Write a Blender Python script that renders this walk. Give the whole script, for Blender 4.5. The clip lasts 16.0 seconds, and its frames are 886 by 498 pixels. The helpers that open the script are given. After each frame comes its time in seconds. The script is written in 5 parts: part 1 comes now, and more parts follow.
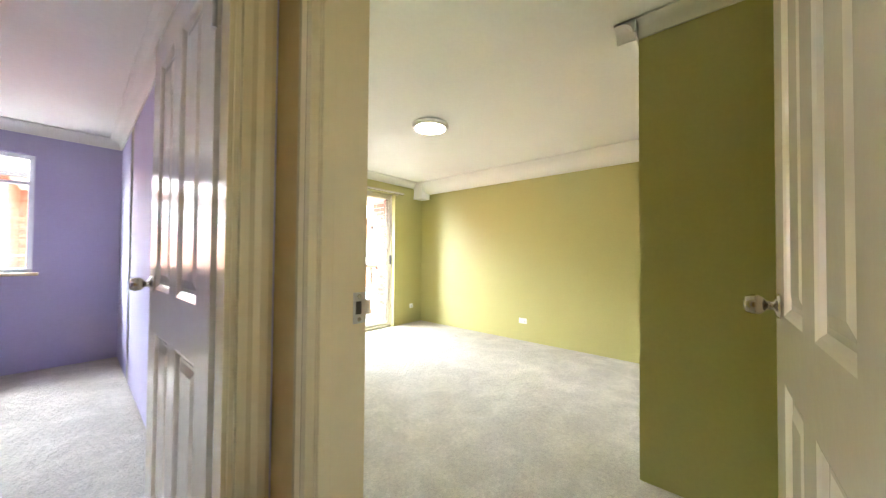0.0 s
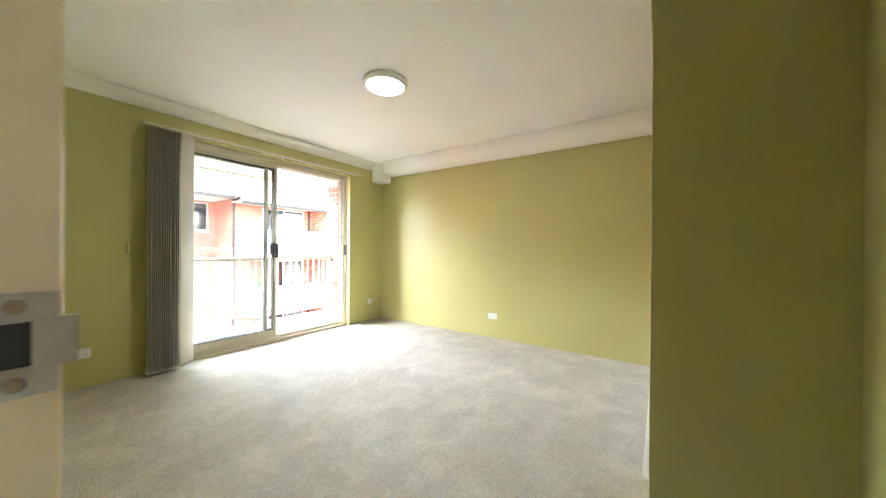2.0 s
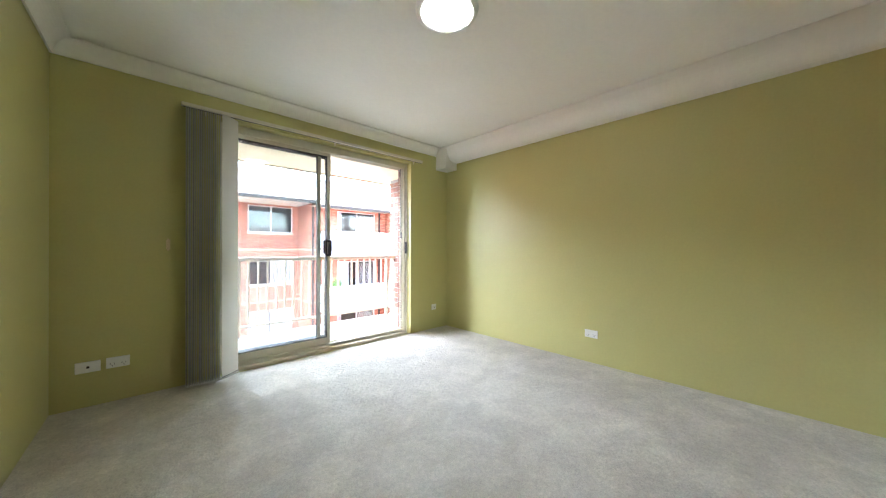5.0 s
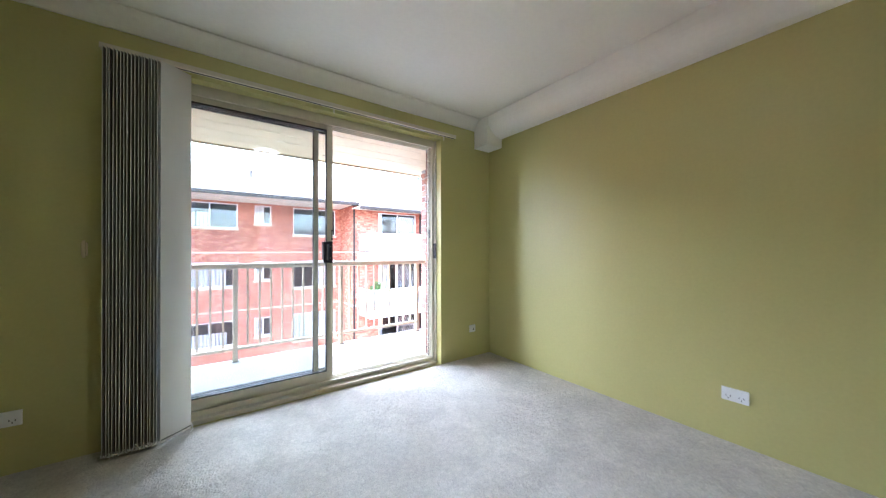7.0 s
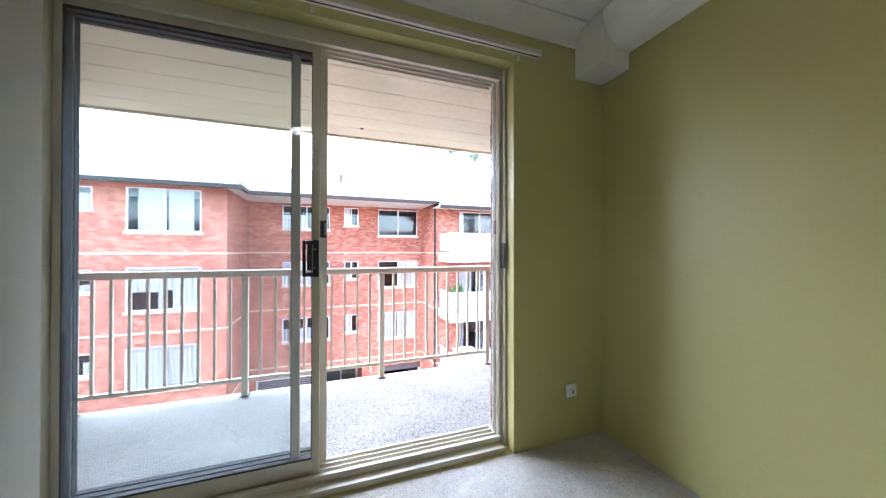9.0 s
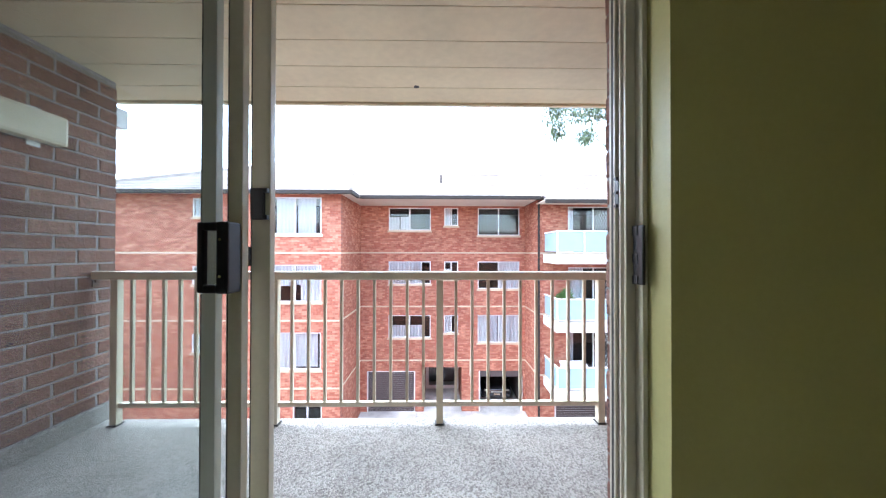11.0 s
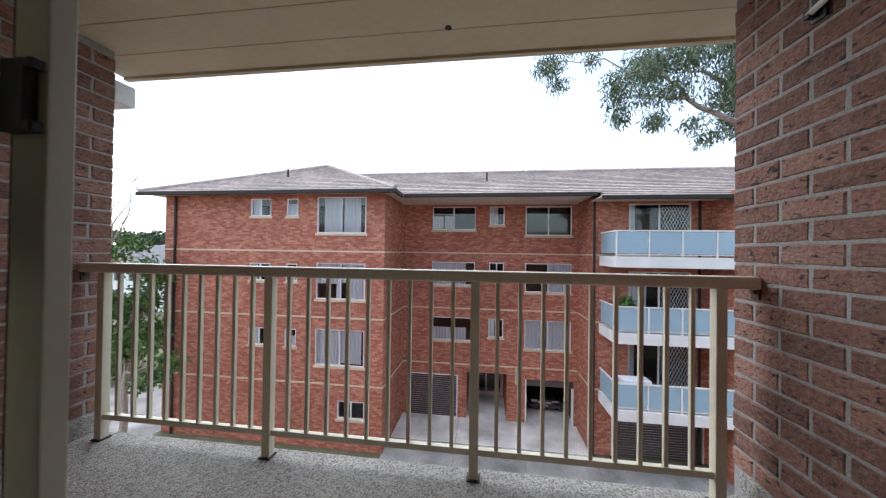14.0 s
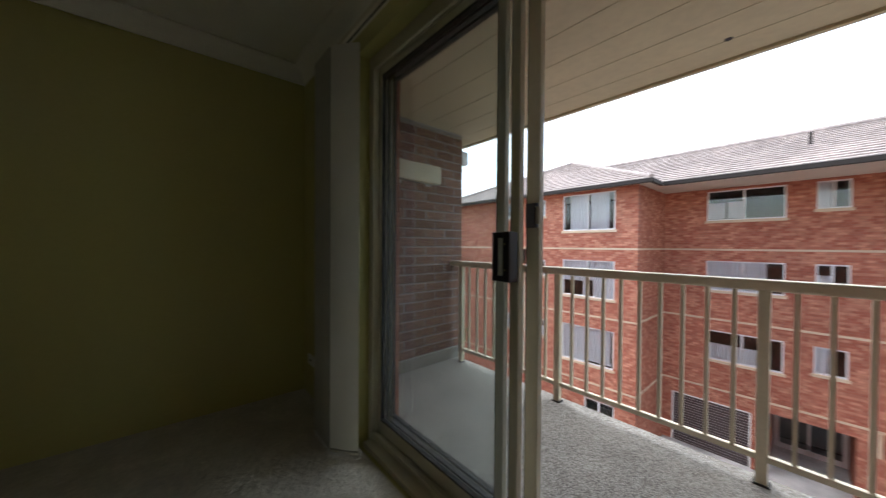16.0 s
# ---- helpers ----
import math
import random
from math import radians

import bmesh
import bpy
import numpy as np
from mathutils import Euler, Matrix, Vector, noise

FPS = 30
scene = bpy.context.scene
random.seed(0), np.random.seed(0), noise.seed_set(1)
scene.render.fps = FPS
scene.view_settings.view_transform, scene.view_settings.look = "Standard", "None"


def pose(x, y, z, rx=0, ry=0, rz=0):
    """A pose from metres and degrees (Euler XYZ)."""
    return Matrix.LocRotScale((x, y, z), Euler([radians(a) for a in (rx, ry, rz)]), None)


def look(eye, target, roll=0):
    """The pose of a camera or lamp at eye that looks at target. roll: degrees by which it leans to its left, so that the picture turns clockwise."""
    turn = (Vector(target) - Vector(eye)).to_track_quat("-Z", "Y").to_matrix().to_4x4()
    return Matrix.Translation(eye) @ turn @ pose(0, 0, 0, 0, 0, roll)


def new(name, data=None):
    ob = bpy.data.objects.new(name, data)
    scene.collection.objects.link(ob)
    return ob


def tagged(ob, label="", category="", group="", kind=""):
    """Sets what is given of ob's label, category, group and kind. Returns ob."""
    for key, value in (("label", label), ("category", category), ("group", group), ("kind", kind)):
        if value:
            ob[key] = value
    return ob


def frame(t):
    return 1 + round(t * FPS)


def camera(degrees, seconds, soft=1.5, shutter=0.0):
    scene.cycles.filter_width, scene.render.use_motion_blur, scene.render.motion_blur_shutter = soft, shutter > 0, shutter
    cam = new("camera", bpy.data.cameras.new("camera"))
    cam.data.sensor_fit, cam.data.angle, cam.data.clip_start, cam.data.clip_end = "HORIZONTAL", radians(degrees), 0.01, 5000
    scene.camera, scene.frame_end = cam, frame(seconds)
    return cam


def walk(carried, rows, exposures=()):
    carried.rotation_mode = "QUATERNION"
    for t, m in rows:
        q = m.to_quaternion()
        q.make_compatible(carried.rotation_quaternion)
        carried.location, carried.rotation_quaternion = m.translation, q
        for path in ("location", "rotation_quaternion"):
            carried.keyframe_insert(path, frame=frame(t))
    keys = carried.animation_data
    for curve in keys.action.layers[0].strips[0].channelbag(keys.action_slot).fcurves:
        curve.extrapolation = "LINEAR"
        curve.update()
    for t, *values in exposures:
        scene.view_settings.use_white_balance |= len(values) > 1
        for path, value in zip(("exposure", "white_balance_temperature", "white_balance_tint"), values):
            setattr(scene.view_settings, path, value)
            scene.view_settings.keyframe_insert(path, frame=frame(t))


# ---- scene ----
cam = camera(109.0, 16.0, soft=1.2, shutter=0.3)
PATH = [
    (0, (-3.988, -3.919, 1.156), (-2.47, -2.618, 1.192), 0.5),
    (0.5, (-3.909, -3.852, 1.119), (-2.26, -2.72, 1.141), 0.4),
    (1, (-3.827, -3.76, 1.104), (-2.145, -2.678, 1.117), 0.4),
    (1.5, (-3.718, -3.708, 1.096), (-2.038, -2.623, 1.104), 0.5),
    (2, (-3.573, -3.653, 1.1), (-1.927, -2.517, 1.096), 0.5),
    (2.5, (-3.446, -3.599, 1.078), (-1.858, -2.383, 1.083), 0.3),
    (3, (-3.334, -3.538, 1.08), (-1.814, -2.238, 1.083), 0.3),
    (3.5, (-3.262, -3.44, 1.079), (-1.799, -2.076, 1.079), 0.3),
    (4, (-3.205, -3.356, 1.065), (-1.786, -1.947, 1.068), 0.4),
    (6.5, (-2.529, -2.646, 1.05), (-1.283, -1.081, 1.052), -0.3),
    (7, (-2.324, -2.44, 1.069), (-1.168, -0.807, 1.079), -0.1),
    (7.5, (-2.161, -2.211, 1.077), (-1.089, -0.523, 1.08), 0.0),
    (8, (-1.949, -1.958, 1.094), (-1.001, -0.197, 1.095), -0.2),
    (8.5, (-1.738, -1.717, 1.095), (-0.919, 0.107, 1.102), -0.1),
    (11, (-1.12, -0.674, 1.074), (-1.093, 1.326, 1.088), 0.1),
    (11.5, (-1.071, -0.522, 1.067), (-1.175, 1.475, 1.085), -0.0),
    (12, (-1.06, -0.36, 1.044), (-1.261, 1.63, 1.067), 0.1),
    (12.5, (-1.076, -0.218, 1.027), (-1.294, 1.77, 1.041), 0.4),
    (13, (-1.09, -0.127, 1.028), (-1.308, 1.861, 1.041), 0.7),
    (13.5, (-1.09, -0.06, 1.0), (-1.31, 1.927, 1.019), 0.4),
    (14, (-1.071, -0.122, 1.028), (-1.332, 1.861, 1.047), 0.8),
    (14.5, (-1.042, -0.249, 1.034), (-1.449, 1.709, 1.064), 0.2),
    (15, (-1.046, -0.428, 1.066), (-1.764, 1.439, 1.081), 0.5),
    (15.5, (-1.029, -0.61, 1.075), (-2.109, 1.074, 1.075), 0.4),
    (16, (-0.973, -0.767, 1.095), (-2.488, 0.539, 1.071), 0.4),
]
EXPOSURES = [(0.0, 6.1, 6700, 6), (0.6, 6.25, 6600, 6), (1.3, 6.25, 6550, 6), (2.0, 5.85, 6500, 8), (2.5, 5.65, 6400, 7), (3.5, 5.4, 6350, 7), (4.2, 5.3, 6250, 7), (6.3, 4.95, 5700, 12), (7.0, 4.75, 5650, 12), (8.5, 4.25, 5600, 12), (11.0, 3.25, 5850, 7), (12.0, 2.75, 6050, 7), (13.0, 2.05, 6250, 8), (13.5, 1.7, 6300, 8), (14.0, 1.45, 6350, 8), (15.0, 1.3, 6450, 8), (16.0, 1.95, 6800, 8)]
walk(cam, [(t, look(eye, target, roll)) for t, eye, target, roll in PATH], EXPOSURES)

# ---- world and lights ----
world = bpy.data.worlds.new("overcast_sky")
scene.world = world
world.use_nodes = True
wn, wl = world.node_tree.nodes, world.node_tree.links
sky = wn.new("ShaderNodeTexSky")
sky.sky_type, sky.sun_disc = "NISHITA", False
sky.sun_elevation, sky.sun_rotation = radians(66), radians(-60)
pale = wn.new("ShaderNodeHueSaturation")
pale.inputs["Saturation"].default_value = 0.7
wl.new(sky.outputs[0], pale.inputs["Color"])
wl.new(pale.outputs[0], wn["Background"].inputs["Color"])
wn["Background"].inputs["Strength"].default_value = 0.15
sun = new("sun", bpy.data.lights.new("sun", "SUN"))
sun.data.energy, sun.data.angle, sun.data.color = 1.5, radians(130), (0.98, 0.99, 1.0)
sun.matrix_world = look((-3.52, 2.03, 9.13), (0, 0, 0))

# ---- materials ----


def material(name, base, rough=0.5, metal=0.0, grain=0.0, scale=40.0, bump=0.0, bump_scale=200.0, stain=0.0, stain_scale=1.5, spec=0.5, coat=0.0):
    """A painted or solid surface: base colour, fine grain, broad stains, fine relief."""
    m = bpy.data.materials.new(name)
    m.use_nodes = True
    n, l = m.node_tree.nodes, m.node_tree.links
    b = n["Principled BSDF"]
    b.inputs["Roughness"].default_value, b.inputs["Metallic"].default_value = rough, metal
    b.inputs["Specular IOR Level"].default_value = spec
    b.inputs["Coat Weight"].default_value = coat
    b.inputs["Coat Roughness"].default_value = 0.12
    co = n.new("ShaderNodeTexCoord")
    col = n.new("ShaderNodeRGB")
    col.outputs[0].default_value = (*base, 1)
    out = col.outputs[0]
    for amount, sc, detail in ((stain, stain_scale, 6.0), (grain, scale, 4.0)):
        if amount:
            t = n.new("ShaderNodeTexNoise")
            t.inputs["Scale"].default_value, t.inputs["Detail"].default_value = sc, detail
            l.new(co.outputs["Object"], t.inputs["Vector"])
            r = n.new("ShaderNodeMapRange")
            r.inputs["From Min"].default_value, r.inputs["From Max"].default_value = 0.3, 0.7
            r.inputs["To Min"].default_value, r.inputs["To Max"].default_value = 1 - amount, 1 + amount * 0.6
            l.new(t.outputs["Fac"], r.inputs["Value"])
            mul = n.new("ShaderNodeVectorMath")
            mul.operation = "SCALE"
            l.new(out, mul.inputs[0])
            l.new(r.outputs[0], mul.inputs["Scale"])
            out = mul.outputs[0]
    l.new(out, b.inputs["Base Color"])
    if bump:
        t = n.new("ShaderNodeTexNoise")
        t.inputs["Scale"].default_value, t.inputs["Detail"].default_value = bump_scale, 5.0
        l.new(co.outputs["Object"], t.inputs["Vector"])
        bp = n.new("ShaderNodeBump")
        bp.inputs["Strength"].default_value, bp.inputs["Distance"].default_value = bump, 0.004
        l.new(t.outputs["Fac"], bp.inputs["Height"])
        l.new(bp.outputs[0], b.inputs["Normal"])
    return m


def nodes_of(m):
    return m.node_tree.nodes, m.node_tree.links, m.node_tree.nodes["Principled BSDF"]


def glass_material(name, tint, rough=0.02, haze=0.0):
    """Thin clear pane: sees through, with a Fresnel gloss and a little dust."""
    m = bpy.data.materials.new(name)
    m.use_nodes = True
    n, l = m.node_tree.nodes, m.node_tree.links
    n.remove(n["Principled BSDF"])
    tr, gl, df = n.new("ShaderNodeBsdfTransparent"), n.new("ShaderNodeBsdfGlossy"), n.new("ShaderNodeBsdfTranslucent")
    tr.inputs["Color"].default_value = (*tint, 1)
    gl.inputs["Roughness"].default_value = rough
    df.inputs["Color"].default_value = (0.75, 0.8, 0.85, 1)
    fr, facing, power = n.new("ShaderNodeMath"), n.new("ShaderNodeLayerWeight"), n.new("ShaderNodeMath")
    facing.inputs["Blend"].default_value = 0.5
    power.operation, power.inputs[1].default_value = "POWER", 4.0
    l.new(facing.outputs["Facing"], power.inputs[0])
    fr.operation, fr.inputs[1].default_value, fr.inputs[2].default_value = "MULTIPLY_ADD", 0.85, 0.035
    l.new(power.outputs[0], fr.inputs[0])
    mix, dust = n.new("ShaderNodeMixShader"), n.new("ShaderNodeMixShader")
    l.new(fr.outputs[0], mix.inputs[0])
    l.new(tr.outputs[0], mix.inputs[1])
    l.new(gl.outputs[0], mix.inputs[2])
    co, t, r = n.new("ShaderNodeTexCoord"), n.new("ShaderNodeTexNoise"), n.new("ShaderNodeMapRange")
    t.inputs["Scale"].default_value, t.inputs["Detail"].default_value = 2.2, 5.0
    l.new(co.outputs["Object"], t.inputs["Vector"])
    r.inputs["From Min"].default_value, r.inputs["From Max"].default_value = 0.35, 0.75
    r.inputs["To Min"].default_value, r.inputs["To Max"].default_value = haze * 0.4, haze
    l.new(t.outputs["Fac"], r.inputs["Value"])
    l.new(r.outputs[0], dust.inputs[0])
    l.new(mix.outputs[0], dust.inputs[1])
    l.new(df.outputs[0], dust.inputs[2])
    l.new(dust.outputs[0], n["Material Output"].inputs["Surface"])
    return m


def carpet_material(name, base):
    """Cut-pile carpet: tufts, brushed patches and worn traffic marks."""
    m = material(name, base, rough=0.95, spec=0.1)
    n, l, b = nodes_of(m)
    co = n.new("ShaderNodeTexCoord")
    out = b.inputs["Base Color"].links[0].from_socket
    for sc, detail, lo, hi, amount in ((1.1, 4, 0.35, 0.7, 0.11), (5.0, 6, 0.4, 0.65, 0.10), (40.0, 4, 0.35, 0.7, 0.10), (150.0, 3, 0.3, 0.7, 0.18)):
        t, r = n.new("ShaderNodeTexNoise"), n.new("ShaderNodeMapRange")
        t.inputs["Scale"].default_value, t.inputs["Detail"].default_value = sc, detail
        t.inputs["Distortion"].default_value = 0.6
        l.new(co.outputs["Object"], t.inputs["Vector"])
        r.inputs["From Min"].default_value, r.inputs["From Max"].default_value = lo, hi
        r.inputs["To Min"].default_value, r.inputs["To Max"].default_value = 1 - amount, 1 + amount * 0.5
        l.new(t.outputs["Fac"], r.inputs["Value"])
        mul = n.new("ShaderNodeVectorMath")
        mul.operation = "SCALE"
        l.new(out, mul.inputs[0])
        l.new(r.outputs[0], mul.inputs["Scale"])
        out = mul.outputs[0]
    l.new(out, b.inputs["Base Color"])
    v, t2, add = n.new("ShaderNodeTexNoise"), n.new("ShaderNodeTexNoise"), n.new("ShaderNodeMath")
    v.inputs["Scale"].default_value, v.inputs["Detail"].default_value = 130.0, 4.0
    t2.inputs["Scale"].default_value, t2.inputs["Detail"].default_value = 24.0, 5.0
    add.operation = "MULTIPLY_ADD"
    add.inputs[1].default_value = 1.6
    l.new(co.outputs["Object"], v.inputs["Vector"])
    l.new(co.outputs["Object"], t2.inputs["Vector"])
    l.new(t2.outputs["Fac"], add.inputs[0])
    l.new(v.outputs["Fac"], add.inputs[2])
    bp = n.new("ShaderNodeBump")
    bp.inputs["Strength"].default_value, bp.inputs["Distance"].default_value = 0.9, 0.012
    l.new(add.outputs[0], bp.inputs["Height"])
    l.new(bp.outputs[0], b.inputs["Normal"])
    return m


def pebble_material(name):
    """Exposed aggregate: small pale and dark pebbles set in grey cement."""
    m = material(name, (0.4, 0.4, 0.4), rough=0.8, spec=0.3)
    n, l, b = nodes_of(m)
    co, v, ramp = n.new("ShaderNodeTexCoord"), n.new("ShaderNodeTexVoronoi"), n.new("ShaderNodeValToRGB")
    v.inputs["Scale"].default_value = 135.0
    l.new(co.outputs["Object"], v.inputs["Vector"])
    bw = n.new("ShaderNodeRGBToBW")
    l.new(v.outputs["Color"], bw.inputs[0])
    ramp.color_ramp.interpolation = "CONSTANT"
    e = ramp.color_ramp.elements
    e[0].position, e[0].color = 0.0, (0.30, 0.275, 0.245, 1)
    e[1].position, e[1].color = 0.24, (0.42, 0.385, 0.34, 1)
    for p, c in ((0.4, (0.66, 0.62, 0.55, 1)), (0.55, (0.52, 0.48, 0.43, 1)), (0.68, (0.69, 0.65, 0.59, 1))):
        x = e.new(p)
        x.color = c
    l.new(bw.outputs[0], ramp.inputs[0])
    t, r, mul = n.new("ShaderNodeTexNoise"), n.new("ShaderNodeMapRange"), n.new("ShaderNodeVectorMath")
    t.inputs["Scale"].default_value, t.inputs["Detail"].default_value = 2.4, 6.0
    l.new(co.outputs["Object"], t.inputs["Vector"])
    r.inputs["From Min"].default_value, r.inputs["From Max"].default_value = 0.3, 0.7
    r.inputs["To Min"].default_value, r.inputs["To Max"].default_value = 0.48, 0.68
    l.new(t.outputs["Fac"], r.inputs["Value"])
    mul.operation = "SCALE"
    l.new(ramp.outputs[0], mul.inputs[0])
    l.new(r.outputs[0], mul.inputs["Scale"])
    l.new(mul.outputs[0], b.inputs["Base Color"])
    bp = n.new("ShaderNodeBump")
    bp.invert = True
    bp.inputs["Strength"].default_value, bp.inputs["Distance"].default_value = 0.8, 0.006
    l.new(v.outputs["Distance"], bp.inputs["Height"])
    l.new(bp.outputs[0], b.inputs["Normal"])
    return m


def brick_piece_material(name, base, dark, random_amount=1.0):
    """Rough-faced clay brick: tone differs from brick to brick, with dark burnt pits and creases."""
    m = material(name, base, rough=0.88, spec=0.25)
    n, l, b = nodes_of(m)
    co, oi = n.new("ShaderNodeTexCoord"), n.new("ShaderNodeObjectInfo")
    off = n.new("ShaderNodeVectorMath")
    off.operation = "MULTIPLY_ADD"
    off.inputs[1].default_value = (37.0, 19.0, 53.0)
    l.new(oi.outputs["Random"], off.inputs[0])
    l.new(co.outputs["Object"], off.inputs[2])
    ramp = n.new("ShaderNodeValToRGB")
    e = ramp.color_ramp.elements
    e[0].color = (*[c * 0.72 for c in base], 1)
    e[1].color = (base[0] * 1.3, base[1] * 1.35, base[2] * 1.35, 1)
    x = e.new(0.5)
    x.color = (base[0] * 1.0, base[1] * 0.95, base[2] * 0.95, 1)
    l.new(oi.outputs["Random"], ramp.inputs[0])
    pits, rr = n.new("ShaderNodeTexNoise"), n.new("ShaderNodeMapRange")
    pits.inputs["Scale"].default_value, pits.inputs["Detail"].default_value = 55.0, 4.0
    pits.inputs["Distortion"].default_value = 0.8
    along = n.new("ShaderNodeVectorMath")
    along.operation, along.inputs[1].default_value = "MULTIPLY", (1.0, 0.42, 1.0)
    l.new(off.outputs[0], along.inputs[0])
    l.new(along.outputs[0], pits.inputs["Vector"])
    rr.inputs["From Min"].default_value, rr.inputs["From Max"].default_value = 0.60, 0.66
    l.new(pits.outputs["Fac"], rr.inputs["Value"])
    mix = n.new("ShaderNodeMix")
    mix.data_type = "RGBA"
    mix.inputs[7].default_value = (*dark, 1)
    l.new(rr.outputs[0], mix.inputs[0])
    l.new(ramp.outputs[0], mix.inputs[6])
    pale, pr, mix2 = n.new("ShaderNodeTexNoise"), n.new("ShaderNodeMapRange"), n.new("ShaderNodeMix")
    pale.inputs["Scale"].default_value, pale.inputs["Detail"].default_value = 14.0, 6.0
    l.new(off.outputs[0], pale.inputs["Vector"])
    pr.inputs["From Min"].default_value, pr.inputs["From Max"].default_value = 0.5, 0.8
    pr.inputs["To Max"].default_value = 0.5
    l.new(pale.outputs["Fac"], pr.inputs["Value"])
    mix2.data_type = "RGBA"
    mix2.inputs[7].default_value = (0.33, 0.225, 0.19, 1)
    l.new(pr.outputs[0], mix2.inputs[0])
    l.new(mix.outputs[2], mix2.inputs[6])
    speck, sr, sm = n.new("ShaderNodeTexNoise"), n.new("ShaderNodeMapRange"), n.new("ShaderNodeVectorMath")
    speck.inputs["Scale"].default_value, speck.inputs["Detail"].default_value = 120.0, 5.0
    l.new(along.outputs[0], speck.inputs["Vector"])
    sr.inputs["From Min"].default_value, sr.inputs["From Max"].default_value = 0.3, 0.7
    sr.inputs["To Min"].default_value, sr.inputs["To Max"].default_value = 0.68, 1.32
    l.new(speck.outputs["Fac"], sr.inputs["Value"])
    sm.operation = "SCALE"
    l.new(mix2.outputs[2], sm.inputs[0])
    l.new(sr.outputs[0], sm.inputs["Scale"])
    l.new(sm.outputs[0], b.inputs["Base Color"])
    bp, rough = n.new("ShaderNodeBump"), n.new("ShaderNodeTexNoise")
    rough.inputs["Scale"].default_value, rough.inputs["Detail"].default_value = 46.0, 9.0
    rough.inputs["Distortion"].default_value = 0.5
    l.new(off.outputs[0], rough.inputs["Vector"])
    bp.inputs["Strength"].default_value, bp.inputs["Distance"].default_value = 0.9, 0.009
    l.new(rough.outputs["Fac"], bp.inputs["Height"])
    l.new(bp.outputs[0], b.inputs["Normal"])
    return m


def brickwork_material(name, axis):
    """Red facade brickwork, seen from afar. axis: the horizontal axis along the wall."""
    m = material(name, (0.3, 0.1, 0.06), rough=0.85, spec=0.25)
    n, l, b = nodes_of(m)
    co, sep, com = n.new("ShaderNodeTexCoord"), n.new("ShaderNodeSeparateXYZ"), n.new("ShaderNodeCombineXYZ")
    l.new(co.outputs["Object"], sep.inputs[0])
    l.new(sep.outputs[axis], com.inputs[0])
    l.new(sep.outputs[2], com.inputs[1])
    br = n.new("ShaderNodeTexBrick")
    br.inputs["Scale"].default_value, br.inputs["Bias"].default_value = 1.0, -0.25
    br.inputs["Brick Width"].default_value, br.inputs["Row Height"].default_value = 0.24, 0.086
    br.inputs["Mortar Size"].default_value, br.inputs["Mortar Smooth"].default_value = 0.006, 0.4
    br.inputs["Color1"].default_value = (0.34, 0.115, 0.075, 1)
    br.inputs["Color2"].default_value = (0.57, 0.285, 0.19, 1)
    br.inputs["Mortar"].default_value = (0.33, 0.15, 0.115, 1)
    l.new(com.outputs[0], br.inputs["Vector"])
    out = br.outputs["Color"]
    for sc, amount in ((0.35, 0.16), (9.0, 0.16)):
        t, r, mul = n.new("ShaderNodeTexNoise"), n.new("ShaderNodeMapRange"), n.new("ShaderNodeVectorMath")
        t.inputs["Scale"].default_value, t.inputs["Detail"].default_value = sc, 5.0
        l.new(co.outputs["Object"], t.inputs["Vector"])
        r.inputs["From Min"].default_value, r.inputs["From Max"].default_value = 0.3, 0.7
        r.inputs["To Min"].default_value, r.inputs["To Max"].default_value = 1 - amount, 1 + amount
        l.new(t.outputs["Fac"], r.inputs["Value"])
        mul.operation = "SCALE"
        l.new(out, mul.inputs[0])
        l.new(r.outputs[0], mul.inputs["Scale"])
        out = mul.outputs[0]
    l.new(out, b.inputs["Base Color"])
    bp = n.new("ShaderNodeBump")
    bp.invert = True
    bp.inputs["Strength"].default_value, bp.inputs["Distance"].default_value = 0.6, 0.01
    l.new(br.outputs["Fac"], bp.inputs["Height"])
    l.new(bp.outputs[0], b.inputs["Normal"])
    return m


def leaf_material(name, base, other):
    m = material(name, base, rough=0.55, spec=0.4)
    n, l, b = nodes_of(m)
    g, ramp = n.new("ShaderNodeNewGeometry"), n.new("ShaderNodeValToRGB")
    ramp.color_ramp.elements[0].color = (*base, 1)
    ramp.color_ramp.elements[1].color = (*other, 1)
    l.new(g.outputs["Random Per Island"], ramp.inputs[0])
    l.new(ramp.outputs[0], b.inputs["Base Color"])
    return m


GREEN = material("olive_yellow_wall_paint", (0.505, 0.465, 0.182), rough=0.42, grain=0.03, scale=60, bump=0.12, bump_scale=160, stain=0.05, stain_scale=0.9, spec=0.5)
PURPLE = material("lilac_wall_paint", (0.45, 0.41, 0.58), rough=0.6, grain=0.03, scale=60, bump=0.12, bump_scale=160, stain=0.04, spec=0.35)
CEILING = material("white_ceiling_paint", (0.84, 0.815, 0.74), rough=0.75, grain=0.02, scale=40, bump=0.06, bump_scale=120, stain=0.03, spec=0.3)
HALL = material("tan_hall_paint", (0.50, 0.33, 0.13), rough=0.55, grain=0.04, scale=30, bump=0.1, stain=0.06)
CREAM = material("cream_gloss_enamel", (0.72, 0.59, 0.36), rough=0.22, grain=0.02, scale=25, bump=0.05, bump_scale=60, stain=0.05, coat=0.3)
DOORPAINT = material("cream_door_enamel", (0.70, 0.63, 0.50), rough=0.2, grain=0.02, scale=25, bump=0.06, bump_scale=45, stain=0.04, coat=0.4)
CARPET = carpet_material("beige_cut_pile_carpet", (0.67, 0.625, 0.55))
